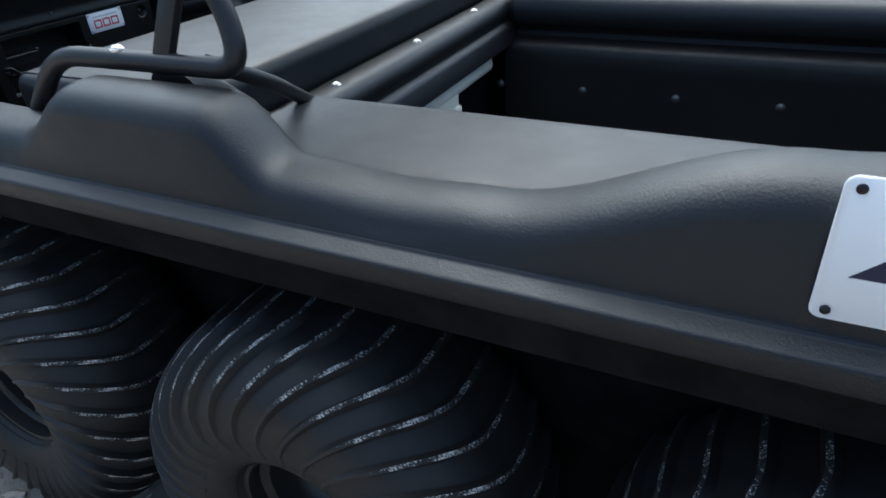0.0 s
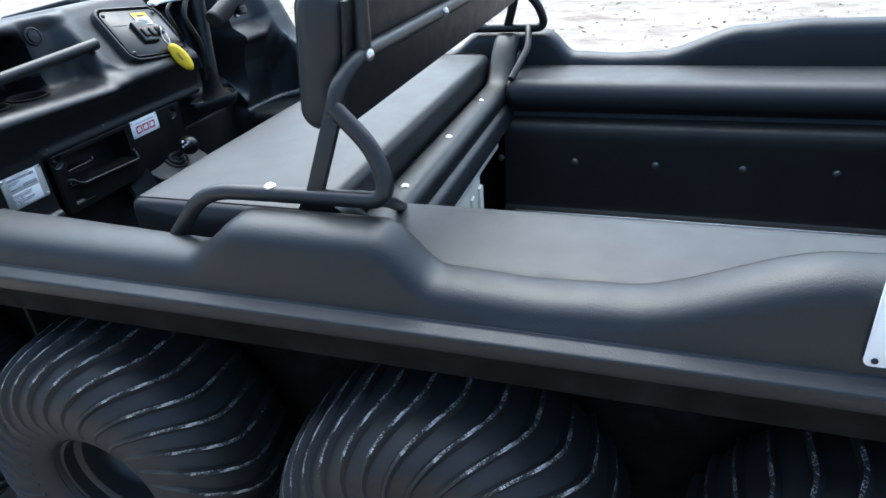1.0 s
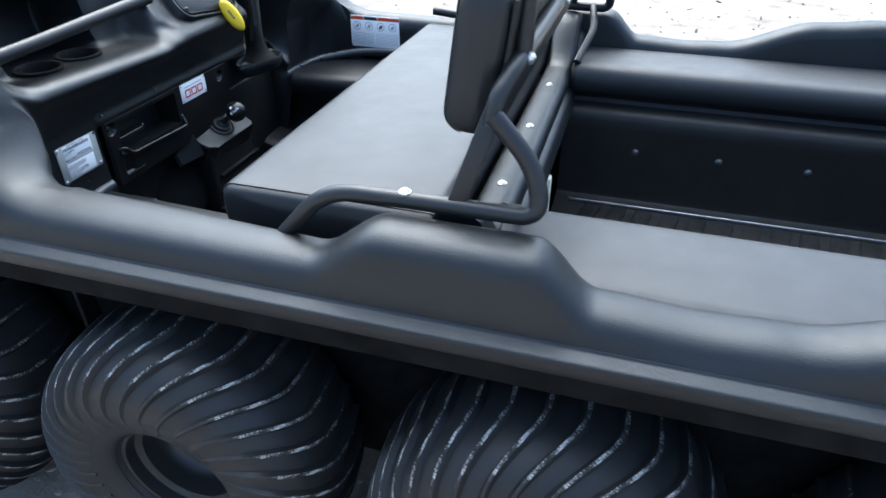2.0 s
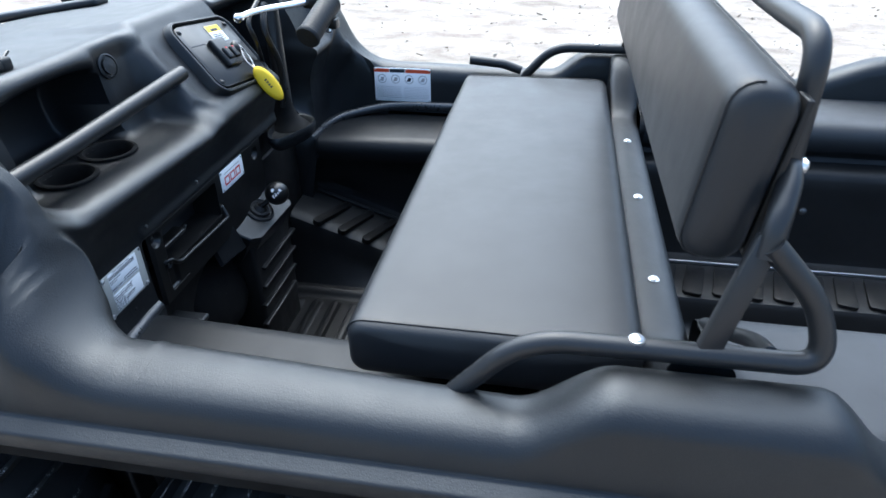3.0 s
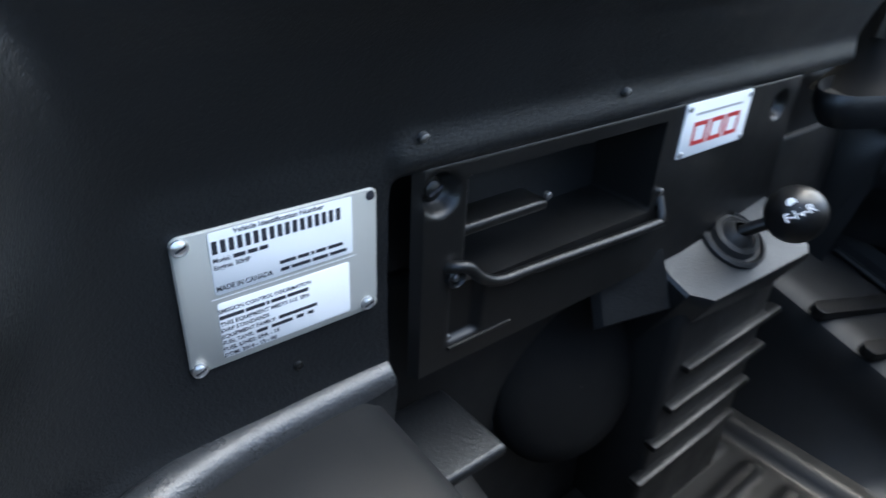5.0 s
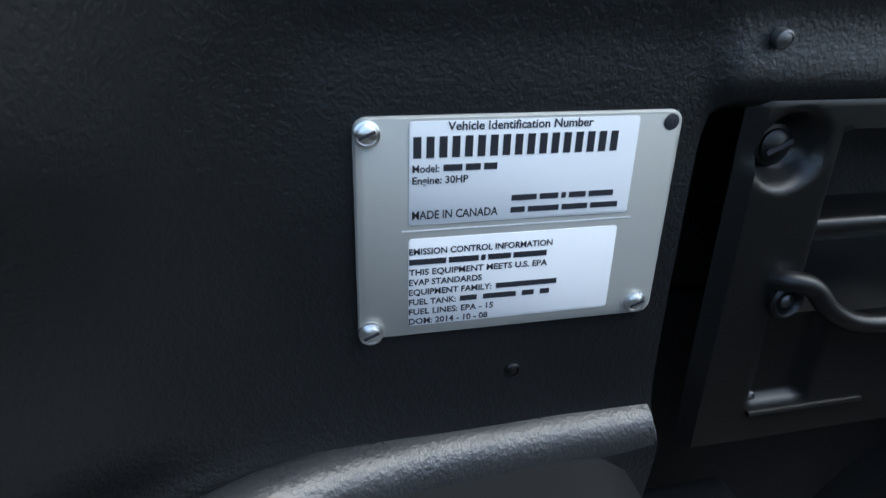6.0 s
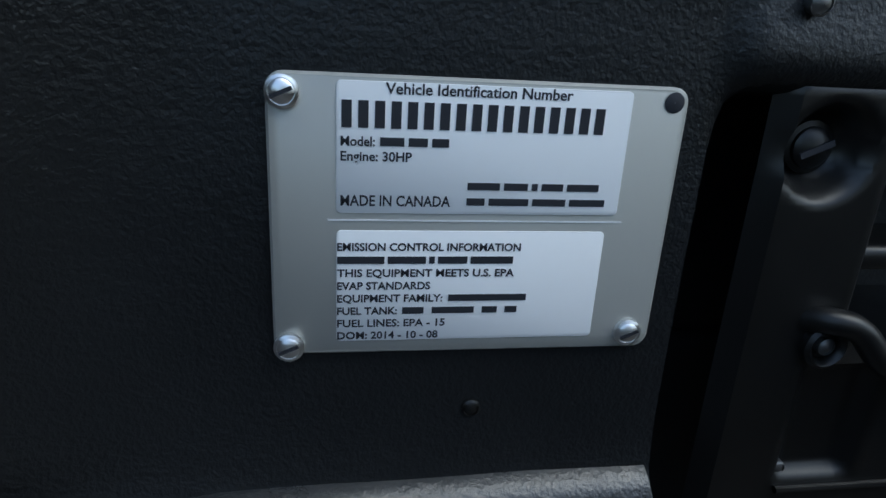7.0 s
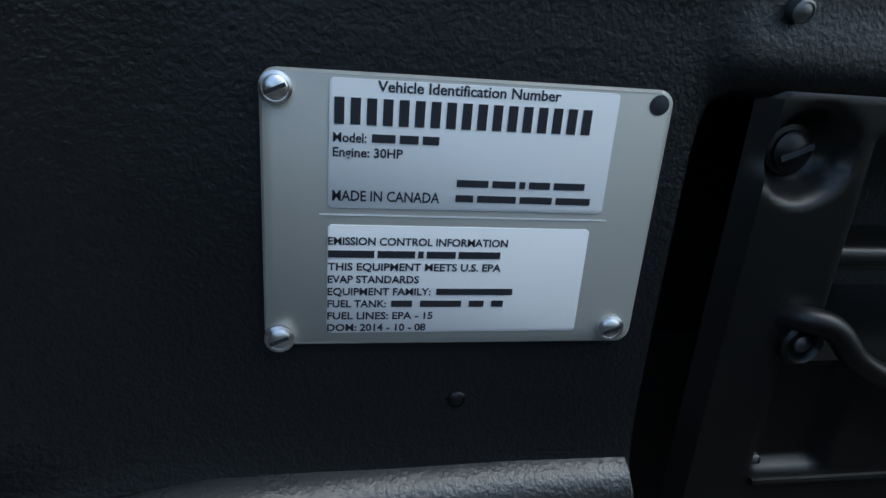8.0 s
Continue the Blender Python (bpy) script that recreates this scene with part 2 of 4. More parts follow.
def bolt(name, p, normal, r, mat, parent, label="", slot=False):
    """A domed bolt head, with a slot or a hex washer face."""
    bm = bmesh.new()
    m = facing(p, normal, (0.1, 0.2, 1))
    turned(bm, [(r * 1.25, -0.002), (r * 1.25, 0.0012), (r * 1.0, 0.0016), (r * 0.98, r * 0.45), (r * 0.7, r * 0.68), (0.0001, r * 0.75)], m, 16)
    ob = part(name, bm, mat, parent, label)
    if slot:
        b2 = bmesh.new()
        rbox(b2, 0, 0, 0, r * 1.7, r * 0.3, r * 0.12, 0)
        bmesh.ops.transform(b2, matrix=m @ pose(0, 0, r * 0.76, 0, 0, 35), verts=b2.verts)
        part("slot", b2, INK, ob)
    return ob


def plate_mesh(bm, w, h, t, r, m, mat=0, seg=5):
    """A thin rounded rectangle, w by h, in the local xy plane, rising to t."""
    ring = []
    for cx, cy, a0 in ((w / 2 - r, h / 2 - r, 0), (-w / 2 + r, h / 2 - r, 90), (-w / 2 + r, -h / 2 + r, 180), (w / 2 - r, -h / 2 + r, 270)):
        for k in range(seg + 1):
            a = radians(a0 + 90 * k / seg)
            ring.append((cx + r * math.cos(a), cy + r * math.sin(a)))
    e = min(t * 0.4, 0.0008)
    rings = [[m @ Vector((x, y, 0)) for x, y in ring], [m @ Vector((x, y, t - e)) for x, y in ring],
             [m @ Vector((x * (1 - 2 * e / w), y * (1 - 2 * e / h), t)) for x, y in ring]]
    rows = loft(bm, rings, closed=True, mat=mat)
    f = bm.faces.new(rows[-1])
    f.material_index = mat
    return bm


def lettering(name, text, size, m, mat, parent, width=None, bold=0.0):
    """Raised ink in the built-in font; its left end at m, fitted to a width."""
    c = bpy.data.curves.new(name, "FONT")
    c.body, c.size, c.extrude, c.offset = text, size, 0.00006, bold
    c.resolution_u = 3
    tmp = bpy.data.objects.new(name, c)
    scene.collection.objects.link(tmp)
    me = bpy.data.meshes.new_from_object(tmp.evaluated_get(bpy.context.evaluated_depsgraph_get()))
    bpy.data.objects.remove(tmp)
    bpy.data.curves.remove(c)
    xs = [v.co.x for v in me.vertices]
    k = width / (max(xs) - min(xs)) if width else 1.0
    me.transform(m @ Matrix.Diagonal((k, 1, 1, 1)) @ Matrix.Translation((-min(xs), 0, 0)))
    me.materials.clear()
    me.materials.append(mat)
    ob = new(name, me)
    ob.parent = parent
    return ob


def bars(name, rects, m, mat, parent, t=0.0001):
    """Flat printed bars: rects of (x0, y0, x1, y1) in the plane of m."""
    bm = bmesh.new()
    for x0, y0, x1, y1 in rects:
        rbox(bm, (x0 + x1) / 2, (y0 + y1) / 2, t / 2, x1 - x0, y1 - y0, t, 0)
    bmesh.ops.transform(bm, matrix=m, verts=bm.verts)
    return part(name, bm, mat, parent, smooth=False)


# ---- ground ----
GROUND_Z = -0.037


def ground():
    bm = bmesh.new()
    xs = [-600, -120, -30, -10] + [-5 + 0.25 * i for i in range(41)] + [10, 30, 120, 600]
    rows = []
    for y in xs:
        row = []
        for x in xs:
            z = 0.0
            if abs(x) < 5.1 and abs(y) < 5.1:
                z = 0.012 * noise.noise((x * 1.3, y * 1.3, 0)) - 0.006
            row.append((x, y + 1.0, z + GROUND_Z))
        rows.append(row)
    loft(bm, rows)
    g = part("ground", bm, GROUND, None)
    tagged(g, "pale compacted gravel and dried mud yard", "ground", kind="structure")


ground()


def stones():
    bm = bmesh.new()
    rnd = random.Random(4)
    for _ in range(2600):
        if rnd.random() < 0.35:
            x, y = rnd.uniform(-1.6, 0.6), rnd.uniform(-0.6, 0.2)
        else:
            x, y = rnd.uniform(-4, 4), rnd.uniform(1.6, 8)
        r = 0.004 + 0.013 * rnd.random() ** 2
        m = pose(x, y, GROUND_Z + r * 0.2, rnd.uniform(-25, 25), rnd.uniform(-25, 25), rnd.gauss(28, 30)) @ Matrix.Diagonal((r * rnd.choice((1, 1, 1, 1, 1, 1.4, 2.6)), r * rnd.uniform(0.5, 1), r * rnd.uniform(0.3, 0.7), 1))
        bmesh.ops.create_icosphere(bm, subdivisions=1, radius=1.0, matrix=m)
    s = part("gravel", bm, STONE, None, smooth=False)
    tagged(s, "loose pale gravel stones scattered on the ground", "gravel", kind="stuff")


stones()

# ---- the vehicle: front towards -x, far side towards +y ----
MID = 0.62
vehicle = new("amphibious_vehicle")
tagged(vehicle, "dark grey eight-wheeled amphibious all-terrain vehicle with an open moulded plastic tub", "all-terrain vehicle")


def both(y, side):
    return y if side < 0 else 2 * MID - y


# rail height along the vehicle
RAIL = [(-0.60, 0.812), (-0.125, 0.806), (-0.015, 0.868), (0.185, 0.868), (0.272, 0.802), (0.40, 0.796), (0.50, 0.800), (0.75, 0.872), (0.90, 0.886), (1.35, 0.89)]


LIP = [(-0.100, 0.7275), (-0.1165, 0.7265), (-0.1200, 0.7275), (-0.1215, 0.7300), (-0.1225, 0.7480), (-0.1222, 0.7505), (-0.1208, 0.7522), (-0.1180, 0.7535), (-0.1040, 0.7580), (-0.1018, 0.7590), (-0.1010, 0.7606), (-0.1000, 0.7614), (-0.0988, 0.7612)]
# the rolled top: sideways place and drop below the crest
RAIL_TOP = [(-0.094, 0.030), (-0.090, 0.019), (-0.081, 0.009), (-0.068, 0.003), (-0.048, 0.0), (-0.028, 0.001), (-0.016, 0.005), (-0.007, 0.012), (-0.001, 0.022), (0.002, 0.036)]


def table(d, pts):
    if d <= pts[0][0]:
        return pts[0][1]
    for (x0, v0), (x1, v1) in zip(pts, pts[1:]):
        if d <= x1:
            return lerp(v0, v1, (d - x0) / (x1 - x0))
    return pts[-1][1]


# how far the near rail leans in over the ledge as it runs up to the dashboard
ROLL_IN = [(0.10, 0.0), (0.30, 0.10), (0.42, 0.155), (0.53, 0.185), (0.56, 0.20), (0.605, 0.27), (0.645, 0.39), (0.66, 0.44), (0.671, 0.52), (0.688, 0.66), (0.70, 0.75), (0.75, 0.80), (0.80, 0.0)]


def lean_in(x, y, z):
    lean = 0.087 * (sstep((y + 0.095) / 0.06) if y < 0.006 else max(0.0, 0.09 - y) / 0.084)
    return lean * table(-x, ROLL_IN) * sstep((z - 0.755) / 0.05)


def side_rail(side):
    bm = bmesh.new()
    rings = []
    for i in range(160):
        x = lerp(-0.56, 1.36, i / 159)
        h = knots(x, RAIL)
        low = 0.68 if x < 0.09 else 0.74
        s = [(-0.0985, 0.7595), (-0.0982, 0.7610), (-0.0975, 0.7632)] + [(y, h - d) for y, d in RAIL_TOP] + [(0.003, min(h - 0.04, 0.765)), (0.005, low)]
        rings.append([(x, both(y + (lean_in(x, y, z) if side < 0 else 0.0), side), z) for y, z in s])
    loft(bm, rings)
    return part("side_rail", bm, SHELL, vehicle, "charcoal textured plastic side with a rolled top and outer lip")


for sd in (-1, 1):
    side_rail(sd)


for sd in (-1, 1):
    bm = bmesh.new()
    loft(bm, [[(x, both(0.0025, sd), 0.785), (x, both(0.005, sd), 0.68)] for x in (-0.74, -0.65, -0.56)])
    part("rail_inner_wall", bm, SHELL, vehicle)

# cowl: dashboard, pillars and bonnet in one moulding, lofted across the vehicle
NOSE = [(-1.20, 1.035), (-1.45, 0.985), (-1.58, 0.90), (-1.62, 0.80)]
P_PILLAR = [(-0.56, 0.812), (-0.585, 0.8135), (-0.61, 0.818), (-0.635, 0.8265), (-0.66, 0.8415), (-0.682, 0.862), (-0.700, 0.888), (-0.713, 0.914), (-0.721, 0.932),
            (-0.730, 0.95), (-0.738, 0.968), (-0.748, 0.985), (-0.762, 1.002), (-0.78, 1.018), (-0.81, 1.03), (-0.86, 1.040), (-0.95, 1.040)] + NOSE
# foot of the dashboard, from its wall outwards, and the open part above the footwell
FOOT = [(0.042, 0.662), (0.025, 0.664), (0.0105, 0.670), (0.002, 0.684), (0.0, 0.72)]
DEEP = [(-0.80, 0.30), (-0.80, 0.45), (-0.80, 0.60), (-0.80, 0.70), (-0.798, 0.78)]
FACE = [(-0.7465, 0.797), (-0.7445, 0.826), (-0.7310, 0.868), (-0.7180, 0.9000)]
# plan of the wall behind the ledge: distance from the edge, and place
WALL = [(0.006, -0.625), (0.012, -0.665), (0.022, -0.700), (0.04, -0.722), (0.06, -0.733), (0.085, -0.740), (0.115, -0.7425), (0.20, -0.7465)]
WALL_TOP = [(0.006, -0.625), (0.022, -0.700), (0.04, -0.728), (0.06, -0.742), (0.078, -0.7465), (0.20, -0.7468)]
U_SHOULDER = FACE + [(-0.758, 0.928), (-0.766, 0.947), (-0.775, 0.97), (-0.787, 0.995), (-0.802, 1.02), (-0.822, 1.04), (-0.86, 1.060), (-0.95, 1.050)] + NOSE
U_FACET = FACE + [(-0.739, 0.9175), (-0.795, 0.9115), (-0.828, 0.9150), (-0.842, 0.940), (-0.852, 0.99), (-0.860, 1.03), (-0.870, 1.068), (-0.95, 1.052)] + NOSE
U_PLAIN = FACE + [(-0.757, 0.926), (-0.767, 0.945), (-0.782, 0.965), (-0.80, 0.985), (-0.82, 1.01), (-0.845, 1.04), (-0.870, 1.066), (-0.95, 1.055)] + NOSE
U_CONSOLE = FACE[:3] + [(-0.720, 0.900), (-0.738, 0.921), (-0.758, 0.934), (-0.772, 0.946), (-0.80, 0.978), (-0.83, 1.012), (-0.86, 1.05), (-0.89, 1.072), (-0.95, 1.065)] + NOSE
U_DARK = [(-0.87, 0.80), (-0.895, 0.838), (-0.91, 0.872), (-0.92, 0.904), (-0.922, 0.925), (-0.924, 0.945), (-0.924, 0.965), (-0.922, 0.985), (-0.915, 1.012), (-0.87, 1.035), (-0.868, 1.060), (-0.95, 1.062)] + NOSE
CUPS = ((-0.830, 0.227, 0.9140), (-0.830, 0.330, 0.9125))


def mix(a, b, t):
    return [(lerp(p[0], q[0], t), lerp(p[1], q[1], t)) for p, q in zip(a, b)]


def cowl_profile(y):
    """The profile at a distance y from the near edge; the far half mirrors the pillar."""
    d = min(y, 2 * MID - y)
    lip = -0.018 * min(1.0, max(0.0, (y - 0.12) / 0.38))
    tray = list(U_FACET)
    tray[3] = (tray[3][0], tray[3][1] + lip * 0.6)
    tray[4] = (tray[4][0], tray[4][1] + lip * 0.8)
    tray[5] = (tray[5][0], tray[5][1] + lip * 0.1)
    # storage pocket: a rounded opening in the sloping back
    u = abs(y - 0.280) / 0.118
    if u < 1:
        e, w = sstep((1 - u) / 0.15), (1 - u ** 3) ** (1 / 3)
        inside = [(-0.838, 0.9110), (-0.955, 0.913), (-0.965, 1.012), (-0.862, 1.008 + 0.034 * w)]
        tray[6:10] = mix(tray[6:10], inside, e)
    up = mix(U_SHOULDER, tray, sstep((y - 0.080) / 0.055))
    up = mix(up, U_PLAIN, sstep((y - 0.470) / 0.035))
    up = mix(up, U_CONSOLE, sstep((y - 0.512) / 0.035))
    up = mix(up, U_DARK, sstep((y - 0.800) / 0.02))
    up = mix(up, U_SHOULDER, sstep((y - 1.01) / 0.03))
    xw = table(d, WALL)
    tall = 1 - sstep((d - 0.03) / 0.05)
    foot = [(xw + x, lerp(z, 0.785, tall) if i == 4 else z) for i, (x, z) in enumerate(FOOT)]
    foot[4] = (table(d, WALL_TOP), foot[4][1])
    fall = sstep((d - 0.200) / 0.034)
    foot = [(x - fall * 0.034 * max(0, 2 - i) / 2, z - fall * 0.05 * max(0, 2 - i) / 2) for i, (x, z) in enumerate(foot)]
    foot = mix(foot, DEEP, sstep((y - 0.2395) / 0.004) * (1 - sstep((y - (2 * MID - 0.2435)) / 0.004)))
    inner = foot + up
    lo, mid, hi = sstep((d - 0.003) / (0.014 if y < MID else 0.005)), sstep((d - 0.014) / 0.06), (sstep((d - 0.045) / 0.055) if y < MID else sstep((d - 0.028) / 0.06))
    prof = []
    for i, (p, q) in enumerate(zip(P_PILLAR, inner)):
        k = sstep((d - 0.003) / 0.004) if i == 0 else lo if i < 5 else (mid if i == 5 else hi)
        x, z = lerp(p[0], q[0], k), lerp(p[1], q[1], k)
        e = table(d, RAIL_TOP)
        if d > 0.003:
            e = 0.0
        elif d > -0.04:
            e *= max(0.0, 1 - i / (7 if y < MID else 3))
        prof.append((x - (e * 0.7 if i > 1 else 0.0), z - e))
    return prof


def relax_fold(bm):
    """Rounds the fold where the near pillar turns into the wall behind the ledge."""
    soft = []
    for v in bm.verts:
        x, y, z = v.co
        w = sstep((y + 0.03) / 0.03) * (1 - sstep((y - 0.085) / 0.04)) * sstep((z - 0.685) / 0.03) * (1 - sstep((z - 0.90) / 0.05)) * sstep((x + 0.80) / 0.03) * (1 - sstep((x + 0.62) / 0.05))
        if w > 0.01 and not v.is_boundary:
            soft.append((v, 0.5 * w, [e.other_vert(v) for e in v.link_edges]))
    for _ in range(40):
        moved = [v.co.lerp(sum((n.co for n in near), Vector()) / len(near), w) for v, w, near in soft]
        for (v, _w, _n), co in zip(soft, moved):
            v.co = co


def cowl():
    bm = bmesh.new()
    edge = [-0.0982, -0.0975] + [y for y, _ in RAIL_TOP] + [0.003, 0.005, 0.007, 0.009, 0.011, 0.013, 0.015, 0.017, 0.02, 0.03, 0.04, 0.05, 0.06, 0.07, 0.08, 0.09, 0.10, 0.11, 0.118]
    ys = list(edge)
    y = 0.126
    while y < 2 * MID - 0.122:
        ys.append(y)
        y += 0.004 if y < 0.385 or 0.99 < y < 1.02 else 0.010
    ys += [2 * MID - v for v in edge[::-1]]
    rings = []
    for y in ys:
        ring = [(p.x, y, p.z) for p in spline([(x, 0, z) for x, z in cowl_profile(y)], 16)]
        if y in (ys[0], ys[-1]):
            ring = [(x, y, 0.7615) for x, _, z in ring]
        elif y in (ys[1], ys[-2]):
            ring = [(x, y, 0.7635) for x, _, z in ring]
        # the near pillar is a sloping ridge that runs in towards the dashboard
        if y < 0.09:
            ring = [(x, v + max(max(0.0, 0.07 - v) * 0.8 * sstep((z - 0.818) / 0.17) * (1 - sstep((-0.752 - x) / 0.08)), lean_in(x, v, z) * (1 - sstep((z - 0.872) / 0.12))), z) for x, v, z in ring]
        rings.append(ring)
    loft(bm, rings)
    relax_fold(bm)
    # openings for the cups
    cut = []
    for f in bm.faces:
        c = f.calc_center_median()
        if 0.88 < c.z < 0.928 and any(max(math.hypot(v.co.x - cx, v.co.y - cy) for v in f.verts) < 0.043 for cx, cy, _ in CUPS):
            cut.append(f)
    bmesh.ops.delete(bm, geom=cut, context="FACES")
    return part("cowl", bm, SHELL, vehicle, "charcoal textured plastic dashboard and bonnet moulding", angle=60)


cowl_ob = cowl()


def outer_lips():
    for side in (-1, 1):
        bm = bmesh.new()
        s = LIP + [(-0.0980, 0.7625)]
        loft(bm, [[(lerp(-1.62, 1.36, i / 40), both(y, side), z) for y, z in s] for i in range(41)])
        part("outer_lip", bm, SHELL, vehicle, "rolled charcoal outer lip along the side")


outer_lips()


def ledge_taper(x):
    return 0.003 + 0.015 * min(1.0, max(0.0, (-0.40 - x) / 0.335))


BENCH_UP = (0.016, 0.003)


def tub(name, sec, x0, x1, mat, label):
    """An open trough with the same section on both sides."""
    bm = bmesh.new()
    full = sec + [(2 * MID - y, z) for y, z in sec[::-1]]
    pts = [(0, y, z) for y, z in full]
    def rise(x, y, z):
        d = min(y, 2 * MID - y)
        if x0 > 0 or z > 0.45:
            return z
        return z + (0.336 * max(0.0, -0.36 - x) - 0.043) * sstep((0.372 - d) / 0.01)
    def widen(x, y, z):
        if x0 > 0 or z < 0.5 or min(y, 2 * MID - y) < 0.15:
            return y
        return y + ledge_taper(x) * (1 if y < MID else -1)
    def lift(y, z):
        return (BENCH_UP[0] if y < MID else BENCH_UP[1]) if x0 > 0 and z > 0.6 else 0.0
    loft(bm, [[(x, widen(x, p[1], p[2]), rise(x, p[1], p[2]) + lift(p[1], p[2])) for p in pts] for x in [lerp(x0, x1, i / 30) for i in range(31)]])
    return part(name, bm, mat, vehicle, label, angle=35)


FRONT_SEC = [(0.004, 0.671), (0.10, 0.671), (0.178, 0.671), (0.196, 0.6675), (0.207, 0.6595), (0.213, 0.6465), (0.213, 0.631), (0.207, 0.614), (0.190, 0.596), (0.174, 0.575), (0.166, 0.55), (0.163, 0.52), (0.163, 0.43),
             (0.168, 0.412), (0.18, 0.404), (0.31, 0.400), (0.335, 0.397), (0.348, 0.388), (0.354, 0.372), (0.358, 0.340), (0.364, 0.316), (0.40, 0.309), (0.45, 0.308)]
REAR_SEC = [(0.004, 0.764), (0.10, 0.766), (0.168, 0.766), (0.190, 0.764), (0.204, 0.757), (0.212, 0.745), (0.214, 0.731), (0.209, 0.712), (0.199, 0.698), (0.188, 0.688), (0.185, 0.678), (0.192, 0.668), (0.212, 0.662), (0.227, 0.658),
            (0.236, 0.650), (0.241, 0.636), (0.243, 0.61), (0.243, 0.43), (0.249, 0.412), (0.26, 0.404), (0.34, 0.402), (0.42, 0.400), (0.434, 0.396), (0.443, 0.384), (0.448, 0.34), (0.455, 0.325), (0.47, 0.315)]
tub("front_footwell", FRONT_SEC, -0.79, 0.06, INNER, "black moulded footwell with side ledges")
tub("rear_tub", REAR_SEC, 0.112, 1.27, INNER, "black moulded rear tub with side bench ledges")


def bench_tops():
    """Dull grey flats of the ledges."""
    for side in (-1, 1):
        for x0, x1, z, yb, mat in ((0.125, 1.27, 0.766, 0.185, BENCH), (-0.735, 0.02, 0.671, 0.192, LEDGE)):
            bm = bmesh.new()
            rings = []
            for x in [lerp(x0, x1, i / 30) for i in range(31)]:
                s = [(0.004, z + 0.0008), (yb - 0.014, z + 0.0008), (yb + 0.004, z - 0.0015), (yb + 0.0155, z - 0.0095), (yb + 0.0225, z - 0.023), (yb + 0.0225, z - 0.040), (yb + 0.0165, z - 0.056)] if z < 0.7 else \
                    [(-0.010, z - 0.004), (0.002, z + 0.002), (0.012, z + 0.004), (yb - 0.012, z + 0.004), (yb + 0.007, z + 0.002), (yb + 0.021, z - 0.006), (yb + 0.029, z - 0.019), (yb + 0.032, z - 0.035), (yb + 0.027, z - 0.054), (yb + 0.012, z - 0.07)]
                rings.append([(x, both(y + (ledge_taper(x) if z < 0.7 and y > 0.1 else 0.0), side), zz + (BENCH_UP[side > 0] if z > 0.7 else 0.0)) for y, zz in s])
            loft(bm, rings)
            part("bench_top" if z > 0.7 else "ledge_top", bm, mat, vehicle, "dull charcoal plastic bench top" if z > 0.7 else "dull charcoal ledge top")


bench_tops()


def wall_x(name, x, t, y0, y1, z0, z1, mat, bevel=0.006):
    bm = bmesh.new()
    rbox(bm, x, (y0 + y1) / 2, (z0 + z1) / 2, t, y1 - y0, z1 - z0, bevel)
    return part(name, bm, mat, vehicle)


wall_x("front_bulkhead", -0.80, 0.012, 0.10, 1.13, 0.28, 0.70, INNER)
wall_x("seat_bulkhead", 0.045, 0.012, 0.16, 1.07, 0.28, 0.74, INNER)
wall_x("tailboard", 1.275, 0.02, -0.09, 1.316, 0.30, 0.885, SHELL)


def hull():
    """The lower hull between the wheels."""
    bm = bmesh.new()
    # Sides carried down near the ground to stand for deep shade between the wheels.
    sec = [(-0.092, 0.724), (-0.08, 0.655), (0.12, 0.65), (0.14, 0.60), (0.145, 0.38), (0.150, 0.26), (0.156, 0.15), (0.18, 0.10), (0.27, 0.085)]
    full = sec + [(2 * MID - y, z) for y, z in sec[::-1]]
    rings = [[(x, y, max(z, lift)) for y, z in full] for x, lift in ((-1.60, 0.62), (-1.45, 0.36), (-1.25, 0.16), (-0.6, 0.085), (0.0, 0.085), (0.7, 0.085), (1.1, 0.16), (1.36, 0.52))]
    loft(bm, rings)
    part("lower_hull", bm, HULL, vehicle, "black lower hull between the wheels")
    for x in (-0.812, -0.130, 0.553):
        for side in (-1, 1):
            bolt("hull_bolt", (x, both(0.221, side), 0.287), (0, side, 0), 0.007, BRASS, vehicle, "small brass hull plug")


hull()

# cross-member behind the seat, rising to the humps at both ends
def crossmember():
    bm = bmesh.new()
    rings = []
    for i in range(61):
        y = lerp(0.0, 2 * MID, i / 60)
        d = min(y, 2 * MID - y)
        up = 0.112 * (1 - sstep((d - 0.01) / 0.17))
        z = 0.755 + up
        s = [(0.035, 0.690), (0.037, z - 0.012), (0.042, z - 0.003), (0.050, z), (0.085, z), (0.097, z - 0.002), (0.106, z - 0.009), (0.110, z - 0.020), (0.111, z - 0.034), (0.107, z - 0.041), (0.108, z - 0.047),
             (0.118, z - 0.051), (0.124, z - 0.060), (0.130, z - 0.096), (0.124, min(z - 0.100, 0.655))]
        rings.append([(x, y, zz) for x, zz in s])
    loft(bm, rings)
    for ring in (rings[0], rings[-1]):
        bm.faces.new([bm.verts.new(p) for p in ring])
    cm = part("cross_member", bm, SHELL, vehicle, "charcoal moulded cross-member behind the seat")
    for y in (0.324, 0.613, 0.902):
        bolt("bolt", (0.072, y, 0.755), (0, 0, 1), 0.0068, ZINC, cm, "bright zinc bolt head")


crossmember()


